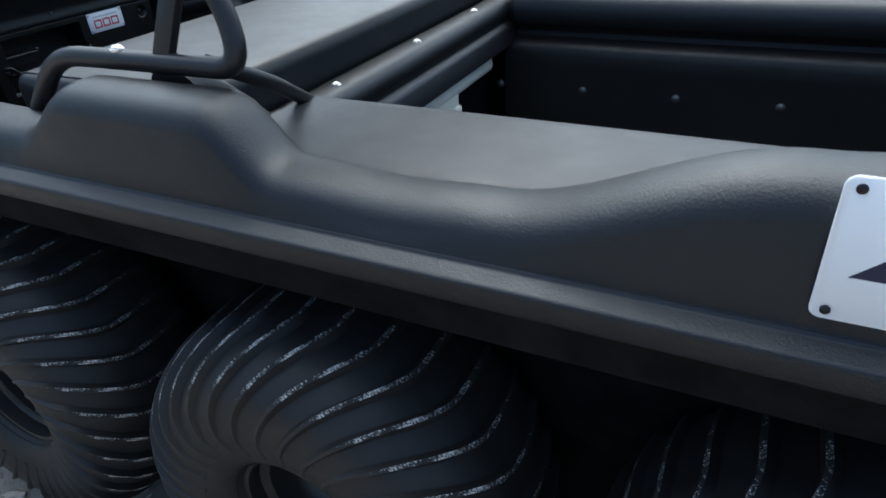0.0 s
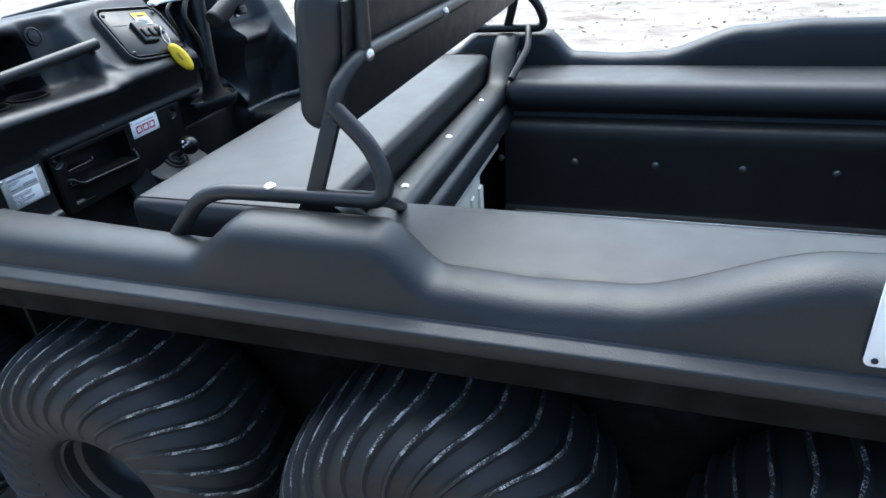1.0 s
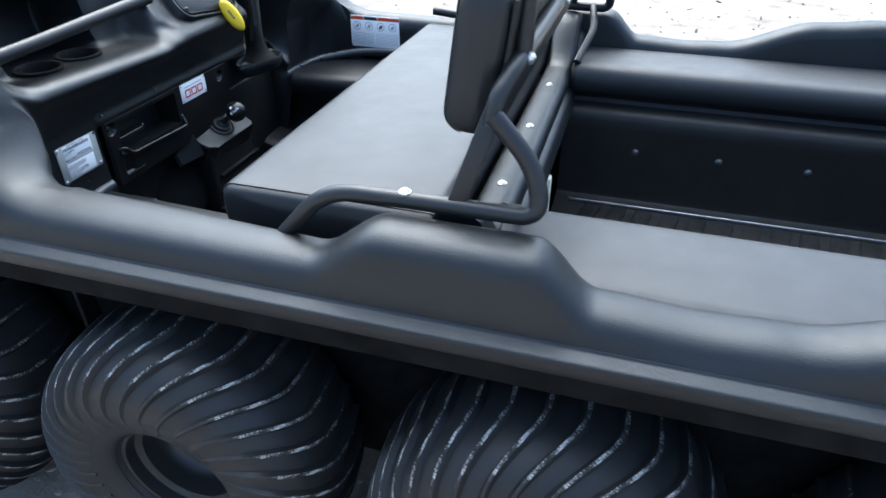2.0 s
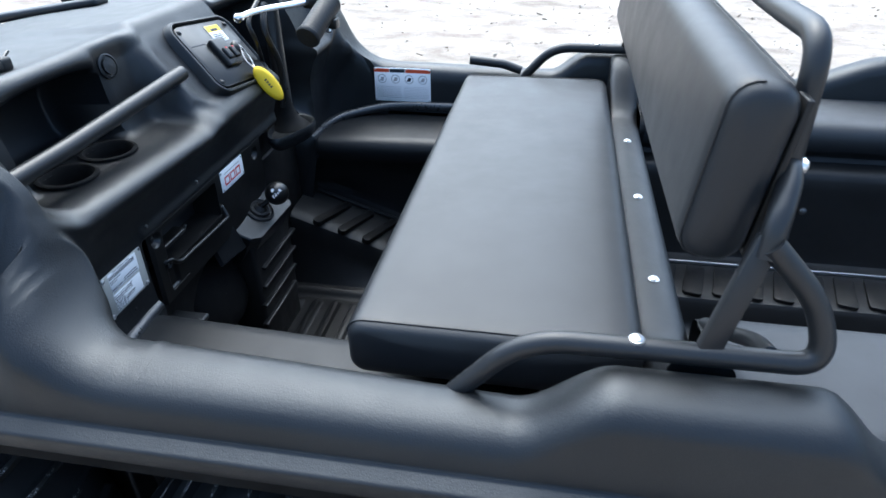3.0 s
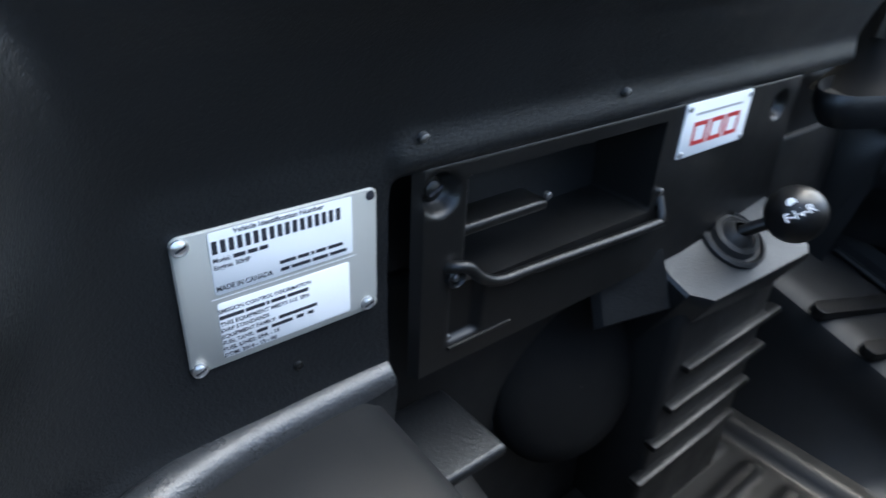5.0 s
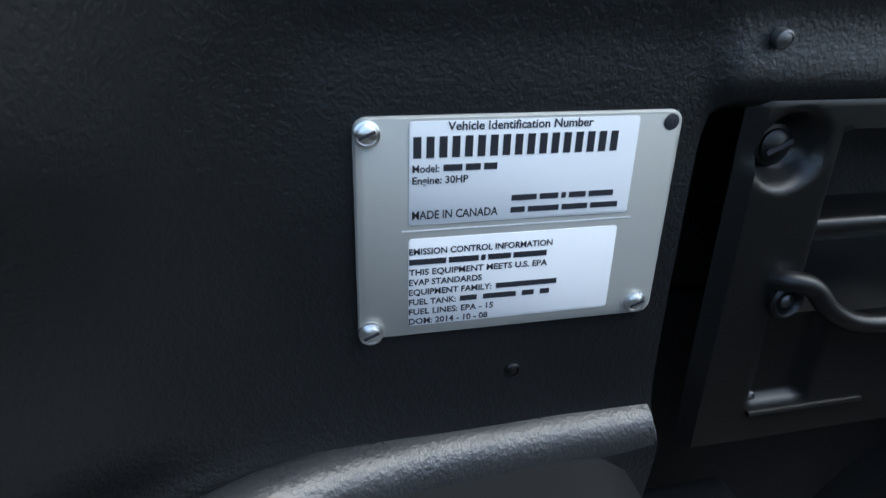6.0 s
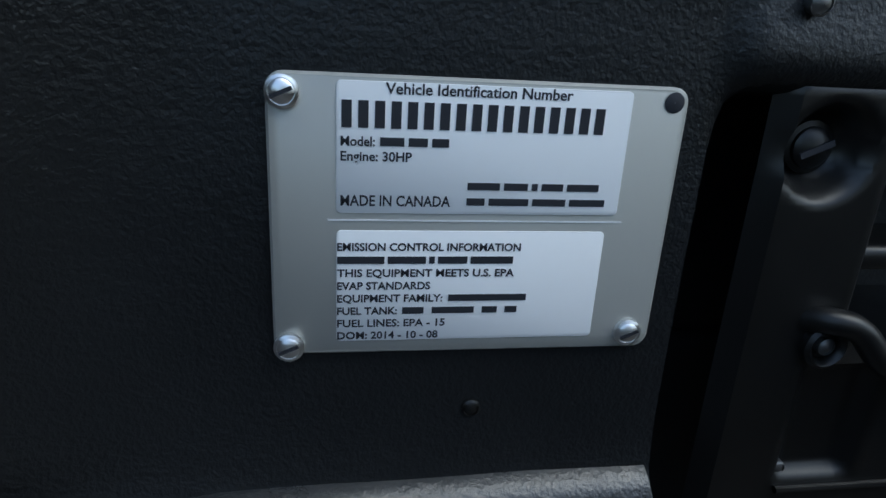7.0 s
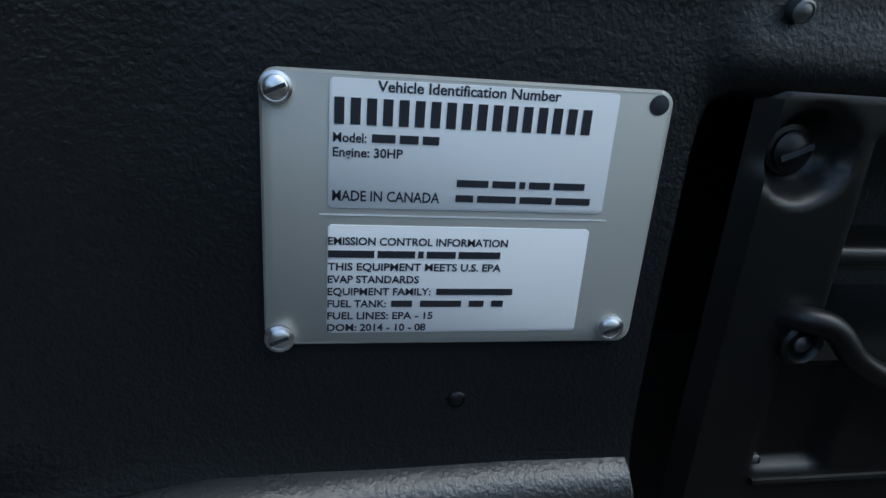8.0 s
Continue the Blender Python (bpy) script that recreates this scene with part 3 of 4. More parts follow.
def fuel_tank():
    bm = bmesh.new()
    rbox(bm, 0.032, 0.52, 0.50, 0.17, 0.40, 0.30, 0.025, 4)
    rbox(bm, 0.028, 0.62, 0.635, 0.18, 0.58, 0.035, 0.014, 3)
    for y in (0.38, 0.46, 0.54, 0.62, 0.69):
        rbox(bm, 0.118, y, 0.49, 0.012, 0.03, 0.22, 0.005, 2)
    part("fuel_tank", bm, TANK, vehicle, "pale translucent plastic fuel tank under the cross-member")


fuel_tank()


# ---- wheels ----
AXLES = (-1.117, -0.437, 0.243, 0.923)
TYRE_R = 0.312


def tyre_profile():
    """Radius and sideways place from the bead to the middle of the tread."""
    return [(0.118, -0.112), (0.128, -0.128), (0.150, -0.140), (0.185, -0.149), (0.205, -0.150), (0.235, -0.146), (0.262, -0.130), (0.284, -0.100), (0.297, -0.062), (0.302, -0.025)]


def make_wheel():
    bm = bmesh.new()
    half = [(r, y) for r, y in [(p.x, p.y) for p in spline([(r, y, 0) for r, y in tyre_profile()], 4)]]
    prof = half + [(r, -y) for r, y in half[::-1]]
    n = 72
    rings = [[(r * math.cos(2 * math.pi * k / n), y, r * math.sin(2 * math.pi * k / n)) for k in range(n)] for r, y in prof]
    loft(bm, rings, closed=True)
    tyre = bm
    bm = bmesh.new()
    rim = [(0.122, -0.122), (0.124, -0.116), (0.119, -0.110), (0.113, -0.108), (0.111, -0.085), (0.105, -0.080), (0.098, -0.078), (0.095, -0.05), (0.090, -0.03), (0.080, -0.022), (0.045, -0.018), (0.040, -0.035), (0.036, -0.040), (0.0005, -0.040)]
    rings = [[(r * math.cos(2 * math.pi * k / 48), y, r * math.sin(2 * math.pi * k / 48)) for k in range(48)] for r, y in rim]
    loft(bm, rings, closed=True)
    w = part("wheel", bm, RIM, vehicle, "black pressed steel wheel rim")
    t = part("tyre", tyre, [RUBBER, SCUFF], w, "black low-pressure tyre with curved lugs scuffed with dried dirt", angle=50)
    for k in range(5):
        a = 2 * math.pi * k / 5
        bolt("wheel_nut", (0.06 * math.cos(a), -0.02, 0.06 * math.sin(a)), (0, -1, 0), 0.008, ZINC, w)
    return w


LUGS = 34
LUG_SWEEP = -0.44


def lug_mesh():
    """One lug: it sweeps round the side face, then bends and runs straight across the tread."""
    line = spline([(0.160, -0.1435, 0), (0.197, -0.1495, 0), (0.235, -0.146, 0), (0.262, -0.130, 0), (0.284, -0.100, 0), (0.297, -0.062, 0), (0.302, -0.020, 0), (0.3025, 0.020, 0), (0.297, 0.062, 0), (0.286, 0.098, 0)], 5)
    run = [0.0]
    for p, q in zip(line, line[1:]):
        run.append(run[-1] + (q - p).length)
    bm = bmesh.new()
    rows = []
    for i, p in enumerate(line):
        t = run[i] / run[-1]
        a = LUG_SWEEP * sstep(t / 0.66)
        q = line[min(i + 1, len(line) - 1)] - line[max(i - 1, 0)]
        k = math.hypot(q.x, q.y)
        nr, ny = q.y / k, -q.x / k
        grow = sstep(t / 0.40)
        hgt = 0.0022 + 0.0085 * grow
        wb, wt = 0.0085 + 0.002 * grow, 0.0016 + 0.0017 * grow
        row = []
        for w, hh in ((-wb, -0.003), (-wt, hgt), (wt, hgt), (wb, -0.003)):
            r, y = p.x + nr * hh, p.y + ny * hh
            ang = a + w / p.x
            row.append((r * math.cos(ang), y, r * math.sin(ang)))
        rows.append(row)
    vr = [[bm.verts.new(c) for c in row] for row in rows]
    for i, (a, b) in enumerate(zip(vr, vr[1:])):
        for k in range(3):
            f = bm.faces.new((a[k], a[k + 1], b[k + 1], b[k]))
            f.material_index = 1 if k == 1 and 12 < i < 38 else 0
    bm.faces.new(vr[0])
    bm.faces.new(vr[-1][::-1])
    return bm


first_wheel = make_wheel()
lug = part("tread_lug", lug_mesh(), [RUBBER, SCUFF], first_wheel)
for k in range(LUGS):
    o = lug if k == 0 else new("tread_lug", lug.data)
    o.parent = first_wheel
    o.rotation_euler = (0, 2 * math.pi * k / LUGS, 0)
AXLE_Z = GROUND_Z + TYRE_R
first_wheel.location = (AXLES[0], -0.007, AXLE_Z)
for i, ax in enumerate(AXLES):
    if i:
        copy_thing(first_wheel, pose(ax, -0.007, AXLE_Z, 0, 47 * i + 11, 0))
    copy_thing(first_wheel, pose(ax, 2 * MID + 0.007, AXLE_Z, 0, 31 * i, 180))


# ---- seat ----
SEAT_X0, SEAT_X1, SEAT_Y0, SEAT_Y1, SEAT_Z = -0.350, 0.030, 0.062, 1.178, 0.824


def cushion_ring(lx, ly, lz, r, crown, y, out=0.0):
    """Section of a padded block at y, in from bottom left round over the top."""
    pts = []
    for cx, cz, st in ((-1, -1, 270), (-1, 1, 180), (1, 1, 90), (1, -1, 0)):
        for k in range(6):
            a = radians(st - 90 * k / 5)
            pts.append((cx * (lx / 2 - r) + (r + out) * math.cos(a), cz * (lz / 2 - r) + (r + out) * math.sin(a)))
        if cx == -1 and cz == 1:
            for i in range(1, 12):
                pts.append((lerp(-lx / 2 + r, lx / 2 - r, i / 12), lz / 2 + out))
    e = max(0.0, min(y + ly / 2, ly / 2 - y))
    k = 1.0 if e >= r else math.sqrt(max(0.0, 1 - ((r - e) / r) ** 2))
    ins = r * 0.55 * (1 - k)
    ring = []
    for x, z in pts:
        zz = z
        if z > 0:
            zz += crown * max(0.0, 1 - (2 * x / lx) ** 2) * max(0.0, 1 - (2 * y / ly) ** 4)
        ring.append((x * (1 - 2 * ins / lx), y, zz * (1 - 2 * ins / lz)))
    return ring


def cushion(bm, lx, ly, lz, r, crown, ny=40):
    """A padded block centred at the origin, its top slightly domed and its ends padded."""
    rings = [cushion_ring(lx, ly, lz, r, crown, -ly / 2 + r * (1 - math.cos(radians(90 * k / 5)))) for k in range(6)]
    rings += [cushion_ring(lx, ly, lz, r, crown, lerp(-ly / 2 + r, ly / 2 - r, j / ny)) for j in range(1, ny)]
    rings += [[(x, -y, z) for x, y, z in ring] for ring in rings[5::-1]]
    for sign, at in ((-1, 0), (1, -1)):
        base = rings[at]
        for s, d in ((0.8, 0.0035), (0.45, 0.005), (0.1, 0.0055)):
            ring = [(x * s, y + sign * d, z * s) for x, y, z in base]
            if sign < 0:
                rings.insert(0, ring)
            else:
                rings.append(ring)
    loft(bm, rings, closed=True, caps=True)


def end_seam(bm, lx, ly, lz, r, crown, side):
    """A stitched seam round the end of a cushion."""
    pts = cushion_ring(lx, ly, lz, r, crown, side * (ly / 2 - 0.012), 0.0008)
    return sweep(bm, pts[6:-6], 0.0013, 6)


def seat():
    lx, ly, lz = SEAT_X1 - SEAT_X0, SEAT_Y1 - SEAT_Y0, 0.085
    m = pose((SEAT_X0 + SEAT_X1) / 2, (SEAT_Y0 + SEAT_Y1) / 2, SEAT_Z - lz / 2 - 0.006, 0, 0, 0)
    bm = bmesh.new()
    cushion(bm, lx, ly, lz, 0.022, 0.006)
    bmesh.ops.transform(bm, matrix=m, verts=bm.verts)
    s = part("bench_seat", bm, VINYL, vehicle, "charcoal vinyl bench seat cushion", angle=60)
    for k in (-1, 1):
        bm = end_seam(bmesh.new(), lx, ly, lz, 0.022, 0.006, k)
        bmesh.ops.transform(bm, matrix=m, verts=bm.verts)
        part("stitched_seam", bm, VINYL, s)
    bm = bmesh.new()
    rbox(bm, (SEAT_X0 + SEAT_X1) / 2, MID, 0.705, lx - 0.03, 0.83, 0.05, 0.006)
    part("seat_pan", bm, INNER, s, "black seat base")
    bm = bmesh.new()
    rbox(bm, SEAT_X0 + 0.03, MID, 0.50, 0.014, 0.84, 0.40, 0.004)
    part("seat_box_front", bm, INNER, s, "black seat box front panel")


seat()


def backrest():
    lx, ly, lz = 0.070, 1.140, 0.196
    m = pose(0.077, MID, 1.054, 0, 7, 0)
    bm = bmesh.new()
    cushion(bm, lz, ly, lx, 0.028, 0.006)
    bmesh.ops.transform(bm, matrix=m @ pose(0, 0, 0, 0, -90, 0), verts=bm.verts)
    s = part("backrest", bm, VINYL, vehicle, "charcoal vinyl backrest cushion", angle=60)
    for k in (-1, 1):
        bm = end_seam(bmesh.new(), lz, ly, lx, 0.028, 0.006, k)
        bmesh.ops.transform(bm, matrix=m @ pose(0, 0, 0, 0, -90, 0), verts=bm.verts)
        part("stitched_seam", bm, VINYL, s)
    # backing board with bolts
    bm = bmesh.new()
    rbox(bm, 0, 0, 0, 0.007, ly - 0.02, lz - 0.025, 0.002)
    bmesh.ops.transform(bm, matrix=m @ pose(lx / 2 + 0.003, 0, 0), verts=bm.verts)
    part("backing_board", bm, INNER, s, "black backing board")


backrest()


def seat_frame(side):
    def b(x, y, z):
        return (x, both(y, side), z)
    R = 0.0125
    rail = part("frame_rail", sweep(bmesh.new(), fillet([b(-0.196, -0.010, 0.79), b(-0.118, -0.006, 0.879), b(0.0, -0.004, 0.880), b(0.187, -0.002, 0.880), b(0.170, 0.012, 0.945), b(0.112, 0.018, 1.005)], 0.05, 10), R), TUBE, vehicle, "black tubular seat rail bent into a loop")
    bolt("bolt", b(0.0, -0.004, 0.892), (0, 0, 1), 0.0068, ZINC, rail, "bright zinc bolt head")
    # flat post and the bar that goes up behind the cushion
    bm = bmesh.new()
    p0, p1 = Vector(b(0.072, -0.002, 0.885)), Vector(b(0.110, 0.026, 1.005))
    mm = facing((p0 + p1) / 2, p1 - p0, (0, 1, 0))
    rbox(bm, 0, 0, 0, 0.025, 0.014, (p1 - p0).length + 0.01, 0.003, 2)
    bmesh.ops.transform(bm, matrix=mm, verts=bm.verts)
    post = part("frame_post", bm, TUBE, vehicle, "black flat steel seat post")
    up = part("back_frame_bar", sweep(bmesh.new(), fillet([b(0.110, 0.020, 0.990), b(0.114, 0.027, 1.025), b(0.130, 0.070, 1.060), b(0.131, 0.20, 1.060), b(0.131, MID, 1.060)], 0.045, 10), R), TUBE, vehicle, "black tubular bar bolted across the back of the backrest")
    part("back_hoop", sweep(bmesh.new(), fillet([b(0.131, 0.090, 1.055), b(0.133, 0.100, 1.183), b(0.133, 0.26, 1.180), b(0.133, MID, 1.180)], 0.04, 10), R), TUBE, vehicle, "black tubular hoop behind the backrest")
    for y in (0.085, 0.430):
        bolt("bolt", b(0.1435, y, 1.060), (1, side * 0.25, 0), 0.0068, ZINC, up, "bright zinc bolt head")
    part("frame_stay", sweep(bmesh.new(), fillet([b(0.135, 0.0, 0.884), b(0.15, 0.08, 0.84), b(0.122, 0.19, 0.775)], 0.03), 0.010), TUBE, vehicle, "black stay bar to the cross-member")
    if side > 0:
        tube("brake_lever", [b(-0.345, 0.000, 0.838), b(-0.25, 0.000, 0.830), b(-0.20, 0.004, 0.815)], 0.012, TUBE, vehicle, "black hand lever on the far rail", 0.01)


for sd in (-1, 1):
    seat_frame(sd)


# ---- dashboard fittings ----
def cup_holder(x, y, z):
    bm = bmesh.new()
    prof = [(0.0455, -0.001), (0.0455, 0.0025), (0.0435, 0.004), (0.0395, 0.0038), (0.037, 0.001), (0.0355, -0.02), (0.032, -0.075), (0.001, -0.075)]
    turned(bm, prof, pose(x, y, z), 36)
    return part("cup_holder", bm, MATT, vehicle, "black cup holder with a raised rim")


for c in CUPS:
    cup_holder(*c)

tube("grab_bar", [(-0.812, 0.076, 0.960), (-0.80, 0.20, 0.968), (-0.786, 0.522, 0.990)], 0.0135, TUBE, vehicle, "black tubular grab bar over the cup holders", 0.02)


def power_plug():
    bm = bmesh.new()
    m = facing((-0.857, 0.420, 1.028), (0.97, -0.1, 0.22), (0, 0.3, 1))
    turned(bm, [(0.021, -0.004), (0.021, 0.003), (0.018, 0.004), (0.017, 0.002), (0.014, 0.002), (0.0135, 0.006), (0.001, 0.007)], m, 24)
    return part("power_plug_cap", bm, SHELL, vehicle, "round black socket cap on the dashboard")


power_plug()

# instrument panel on the tilted console face
PN = Vector((0.74, 0.04, 0.66)).normalized()
PM = facing((-0.793, 0.693, 0.981), PN, (-0.6, 0.12, 0.8))


def instrument_panel():
    bm = bmesh.new()
    plate_mesh(bm, 0.195, 0.145, 0.006, 0.022, PM)
    p = part("instrument_panel", bm, COVER, vehicle, "black instrument panel with switches and a key")
    # raised bezel round the panel
    bm = bmesh.new()
    def ring_pts(w, h, r):
        out = []
        for cx, cy, a0 in ((w / 2 - r, h / 2 - r, 0), (-w / 2 + r, h / 2 - r, 90), (-w / 2 + r, -h / 2 + r, 180), (w / 2 - r, -h / 2 + r, 270)):
            out += [(cx + r * math.cos(radians(a0 + 15 * k)), cy + r * math.sin(radians(a0 + 15 * k))) for k in range(7)]
        return out
    loft(bm, [[PM @ Vector((x, y, z)) for x, y in ring_pts(w, h, r)] for w, h, r, z in ((0.232, 0.182, 0.036, -0.03), (0.222, 0.172, 0.033, 0.002), (0.217, 0.167, 0.032, 0.007), (0.210, 0.160, 0.029, 0.008), (0.204, 0.154, 0.027, 0.005), (0.203, 0.153, 0.027, 0.0))], closed=True)
    part("panel_bezel", bm, SHELL, p, "raised charcoal bezel")
    bm = bmesh.new()
    rbox(bm, -0.005, -0.005, 0.011, 0.05, 0.065, 0.014, 0.004)
    rbox(bm, -0.013, -0.012, 0.019, 0.017, 0.026, 0.010, 0.003)
    rbox(bm, 0.012, -0.012, 0.019, 0.017, 0.026, 0.010, 0.003)
    bmesh.ops.transform(bm, matrix=PM, verts=bm.verts)
    part("switch_block", bm, COVER, p, "black rocker switches")
    bars("switch_marks", [(-0.016, -0.004, -0.010, 0.0), (0.009, -0.004, 0.015, 0.0)], PM @ pose(0, 0, 0.0245), RED, p)
    bm = bmesh.new()
    turned(bm, [(0.015, 0.004), (0.015, 0.014), (0.012, 0.017), (0.006, 0.018), (0.001, 0.018)], PM @ pose(0.052, 0.0, 0), 20)
    part("key_switch", bm, COVER, p, "round black ignition switch")
    bm = bmesh.new()
    plate_mesh(bm, 0.052, 0.040, 0.0006, 0.003, PM @ pose(0.030, 0.043, 0.0062))
    lab = part("caution_label", bm, WHITE, p, "yellow and white caution label")
    bars("label_head", [(-0.0255, 0.004, 0.0255, 0.0195)], PM @ pose(0.030, 0.043, 0.0069), YELLOW_INK, lab)
    bars("label_print", [(-0.020, -0.015 + 0.004 * i, 0.018 - 0.004 * (i % 2), -0.013 + 0.004 * i) for i in range(4)] + [(-0.012, 0.007, 0.014, 0.0125)], PM @ pose(0.030, 0.042, 0.0071), INK, lab)
    for u, v in ((-0.085, 0.06), (0.085, 0.06), (-0.085, -0.06), (0.085, -0.06)):
        q = PM @ Vector((u, v, 0.006))
        bolt("panel_screw", q, PN, 0.0045, COVER, p)
    bars("groove", [(-0.085, 0.024, -0.035, 0.0265)], PM @ pose(0, 0, 0.0062), INK, p)
    return p


instrument_panel()


def key_float():
    top = PM @ Vector((0.052, 0.0, 0.018))
    bm = bmesh.new()
    c = Vector((-0.713, 0.719, 0.915))
    m = facing(c, (0.40, -0.88, 0.25), (-0.60, 0.0, 0.78))
    ring = []
    n = 40
    for k in range(n):
        a = 2 * math.pi * k / n
        ring.append((0.0185 * math.cos(a), 0.045 * math.sin(a) * (1.0 if math.sin(a) < 0 else 0.92)))
    rings = []
    for s, h in ((0.45, -0.0125), (0.78, -0.0105), (0.95, -0.006), (1.0, 0.0), (0.95, 0.006), (0.78, 0.0105), (0.45, 0.0125)):
        rings.append([m @ Vector((x * s, y * lerp(1, s, 0.5), h)) for x, y in ring])
    loft(bm, rings, closed=True, caps=True)
    f = part("key_float", bm, FOAM, None)
    tagged(f, "yellow foam key float on a steel bead chain from the ignition", "key float")
    bars("float_print", [(-0.002, -0.012 + 0.006 * i, 0.003, -0.0085 + 0.006 * i) for i in range(4)], m @ pose(0, 0, 0.0126), INK, f)
    a, b = top, m @ Vector((0, 0.040, 0))
    bm = bmesh.new()
    for off in (-0.004, 0.004):
        for i in range(16):
            t = i / 15
            p = a.lerp(b, t) + Vector((0, off * math.sin(math.pi * t) * 2.5, -0.004 * math.sin(math.pi * t)))
            bmesh.ops.create_icosphere(bm, subdivisions=1, radius=0.0019, matrix=Matrix.Translation(p))
    part("bead_chain", bm, ZINC, f, "steel bead chain")


key_float()


def steering():
    st = new("steering_column")
    st.parent = vehicle
    # moulded collar: a lobed dish with a raised rim
    bm = bmesh.new()
    lobe = [Vector(c) for c in ((-0.752, 0.752, 0), (-0.738, 0.738, 0), (-0.718, 0.742, 0), (-0.703, 0.772, 0), (-0.690, 0.805, 0), (-0.678, 0.840, 0), (-0.680, 0.880, 0), (-0.700, 0.905, 0), (-0.740, 0.915, 0), (-0.765, 0.88, 0), (-0.768, 0.80, 0))]
    ring = spline(lobe + lobe[:1], 5)[:-1]
    c0 = Vector((-0.725, 0.83, 0))
    rows = loft(bm, [[c0 + (p - c0) * s + Vector((0, 0, z)) for p in ring] for s, z in ((0.80, 0.742), (0.92, 0.752), (1.0, 0.764), (1.0, 0.772), (0.96, 0.777), (0.90, 0.775), (0.82, 0.766), (0.5, 0.764))], closed=True)
    bm.faces.new(rows[-1])
    part("column_collar", bm, SHELL, st, "moulded collar round the steering column")
    bm = bmesh.new()
    turned(bm, [(0.052, 0.0), (0.044, 0.008), (0.031, 0.022), (0.024, 0.05), (0.021, 0.09)], pose(-0.745, 0.86, 0.762, 0, -6, 0), 24)
    part("column_boot", bm, MATT, st, "black rubber boot at the foot of the column")
    part("column", sweep(bmesh.new(), [(-0.745, 0.862, 0.76), (-0.765, 0.90, 0.90), (-0.78, 0.93, 1.03)], 0.019), COVER, st, "black steering column")
    for i, pts in enumerate(([(-0.74, 0.835, 0.82), (-0.735, 0.84, 0.92), (-0.75, 0.82, 1.0), (-0.76, 0.86, 1.05)], [(-0.755, 0.80, 0.93), (-0.75, 0.77, 0.99), (-0.76, 0.77, 1.03), (-0.765, 0.84, 1.06)])):
        part("cable", sweep(bmesh.new(), spline(pts, 8), 0.007 if i == 0 else 0.005, 8), COVER, st, "black control cable")
    # bar, grips and brake lever
    part("handlebar", sweep(bmesh.new(), fillet([(-0.645, 0.813, 0.994), (-0.613, 0.98, 1.070), (-0.72, 1.06, 1.065), (-0.79, 1.14, 1.06), (-0.72, 1.26, 1.06)], 0.04), 0.011), TUBE, st, "black handlebar")
    for a, b in (((-0.647, 0.803, 0.990), (-0.625, 0.915, 1.045)), ((-0.76, 1.20, 1.06), (-0.69, 1.31, 1.06))):
        a, b = Vector(a), Vector(b)
        bm = bmesh.new()
        m = facing(a, b - a)
        L = (b - a).length
        prof = [(0.0005, 0), (0.025, 0.001), (0.0275, 0.004), (0.0275, 0.010)]
        for k in range(12):
            prof += [(0.0255, 0.012 + k * (L - 0.02) / 12), (0.0255, 0.012 + (k + 0.6) * (L - 0.02) / 12), (0.0252, 0.012 + (k + 0.8) * (L - 0.02) / 12)]
        prof += [(0.026, L - 0.006), (0.026, L), (0.011, L)]
        turned(bm, prof, m, 20)
        part("grip", bm, RUBBER, st, "black ribbed rubber grip")
    part("brake_lever", sweep(bmesh.new(), spline([(-0.745, 0.70, 1.052), (-0.737, 0.74, 1.054), (-0.715, 0.80, 1.053), (-0.692, 0.86, 1.049), (-0.672, 0.91, 1.047)], 8), lambda t: 0.0085 if t < 0.08 else lerp(0.006, 0.008, t), 10, flat=0.7), CHROME, st, "bright polished brake lever")
    bm = bmesh.new()
    bmesh.ops.create_icosphere(bm, subdivisions=3, radius=0.0095, matrix=Matrix.Translation((-0.745, 0.697, 1.052)))
    part("lever_ball", bm, CHROME, st)
    bm = bmesh.new()
    rbox(bm, -0.657, 0.925, 1.048, 0.062, 0.05, 0.034, 0.008)
    part("lever_clamp", bm, COVER, st, "black lever clamp and throttle")
    bm = bmesh.new()
    rbox(bm, -0.625, 0.89, 1.005, 0.045, 0.03, 0.022, 0.004)
    part("throttle_lever", bm, COVER, st, "black thumb throttle")
    for p in ((-0.672, 0.915, 1.0655), (-0.645, 0.925, 1.0655), (-0.62, 0.875, 0.992)):
        bolt("clamp_screw", p, (0.2, -0.3, 0.9), 0.006, ZINC, st)


steering()


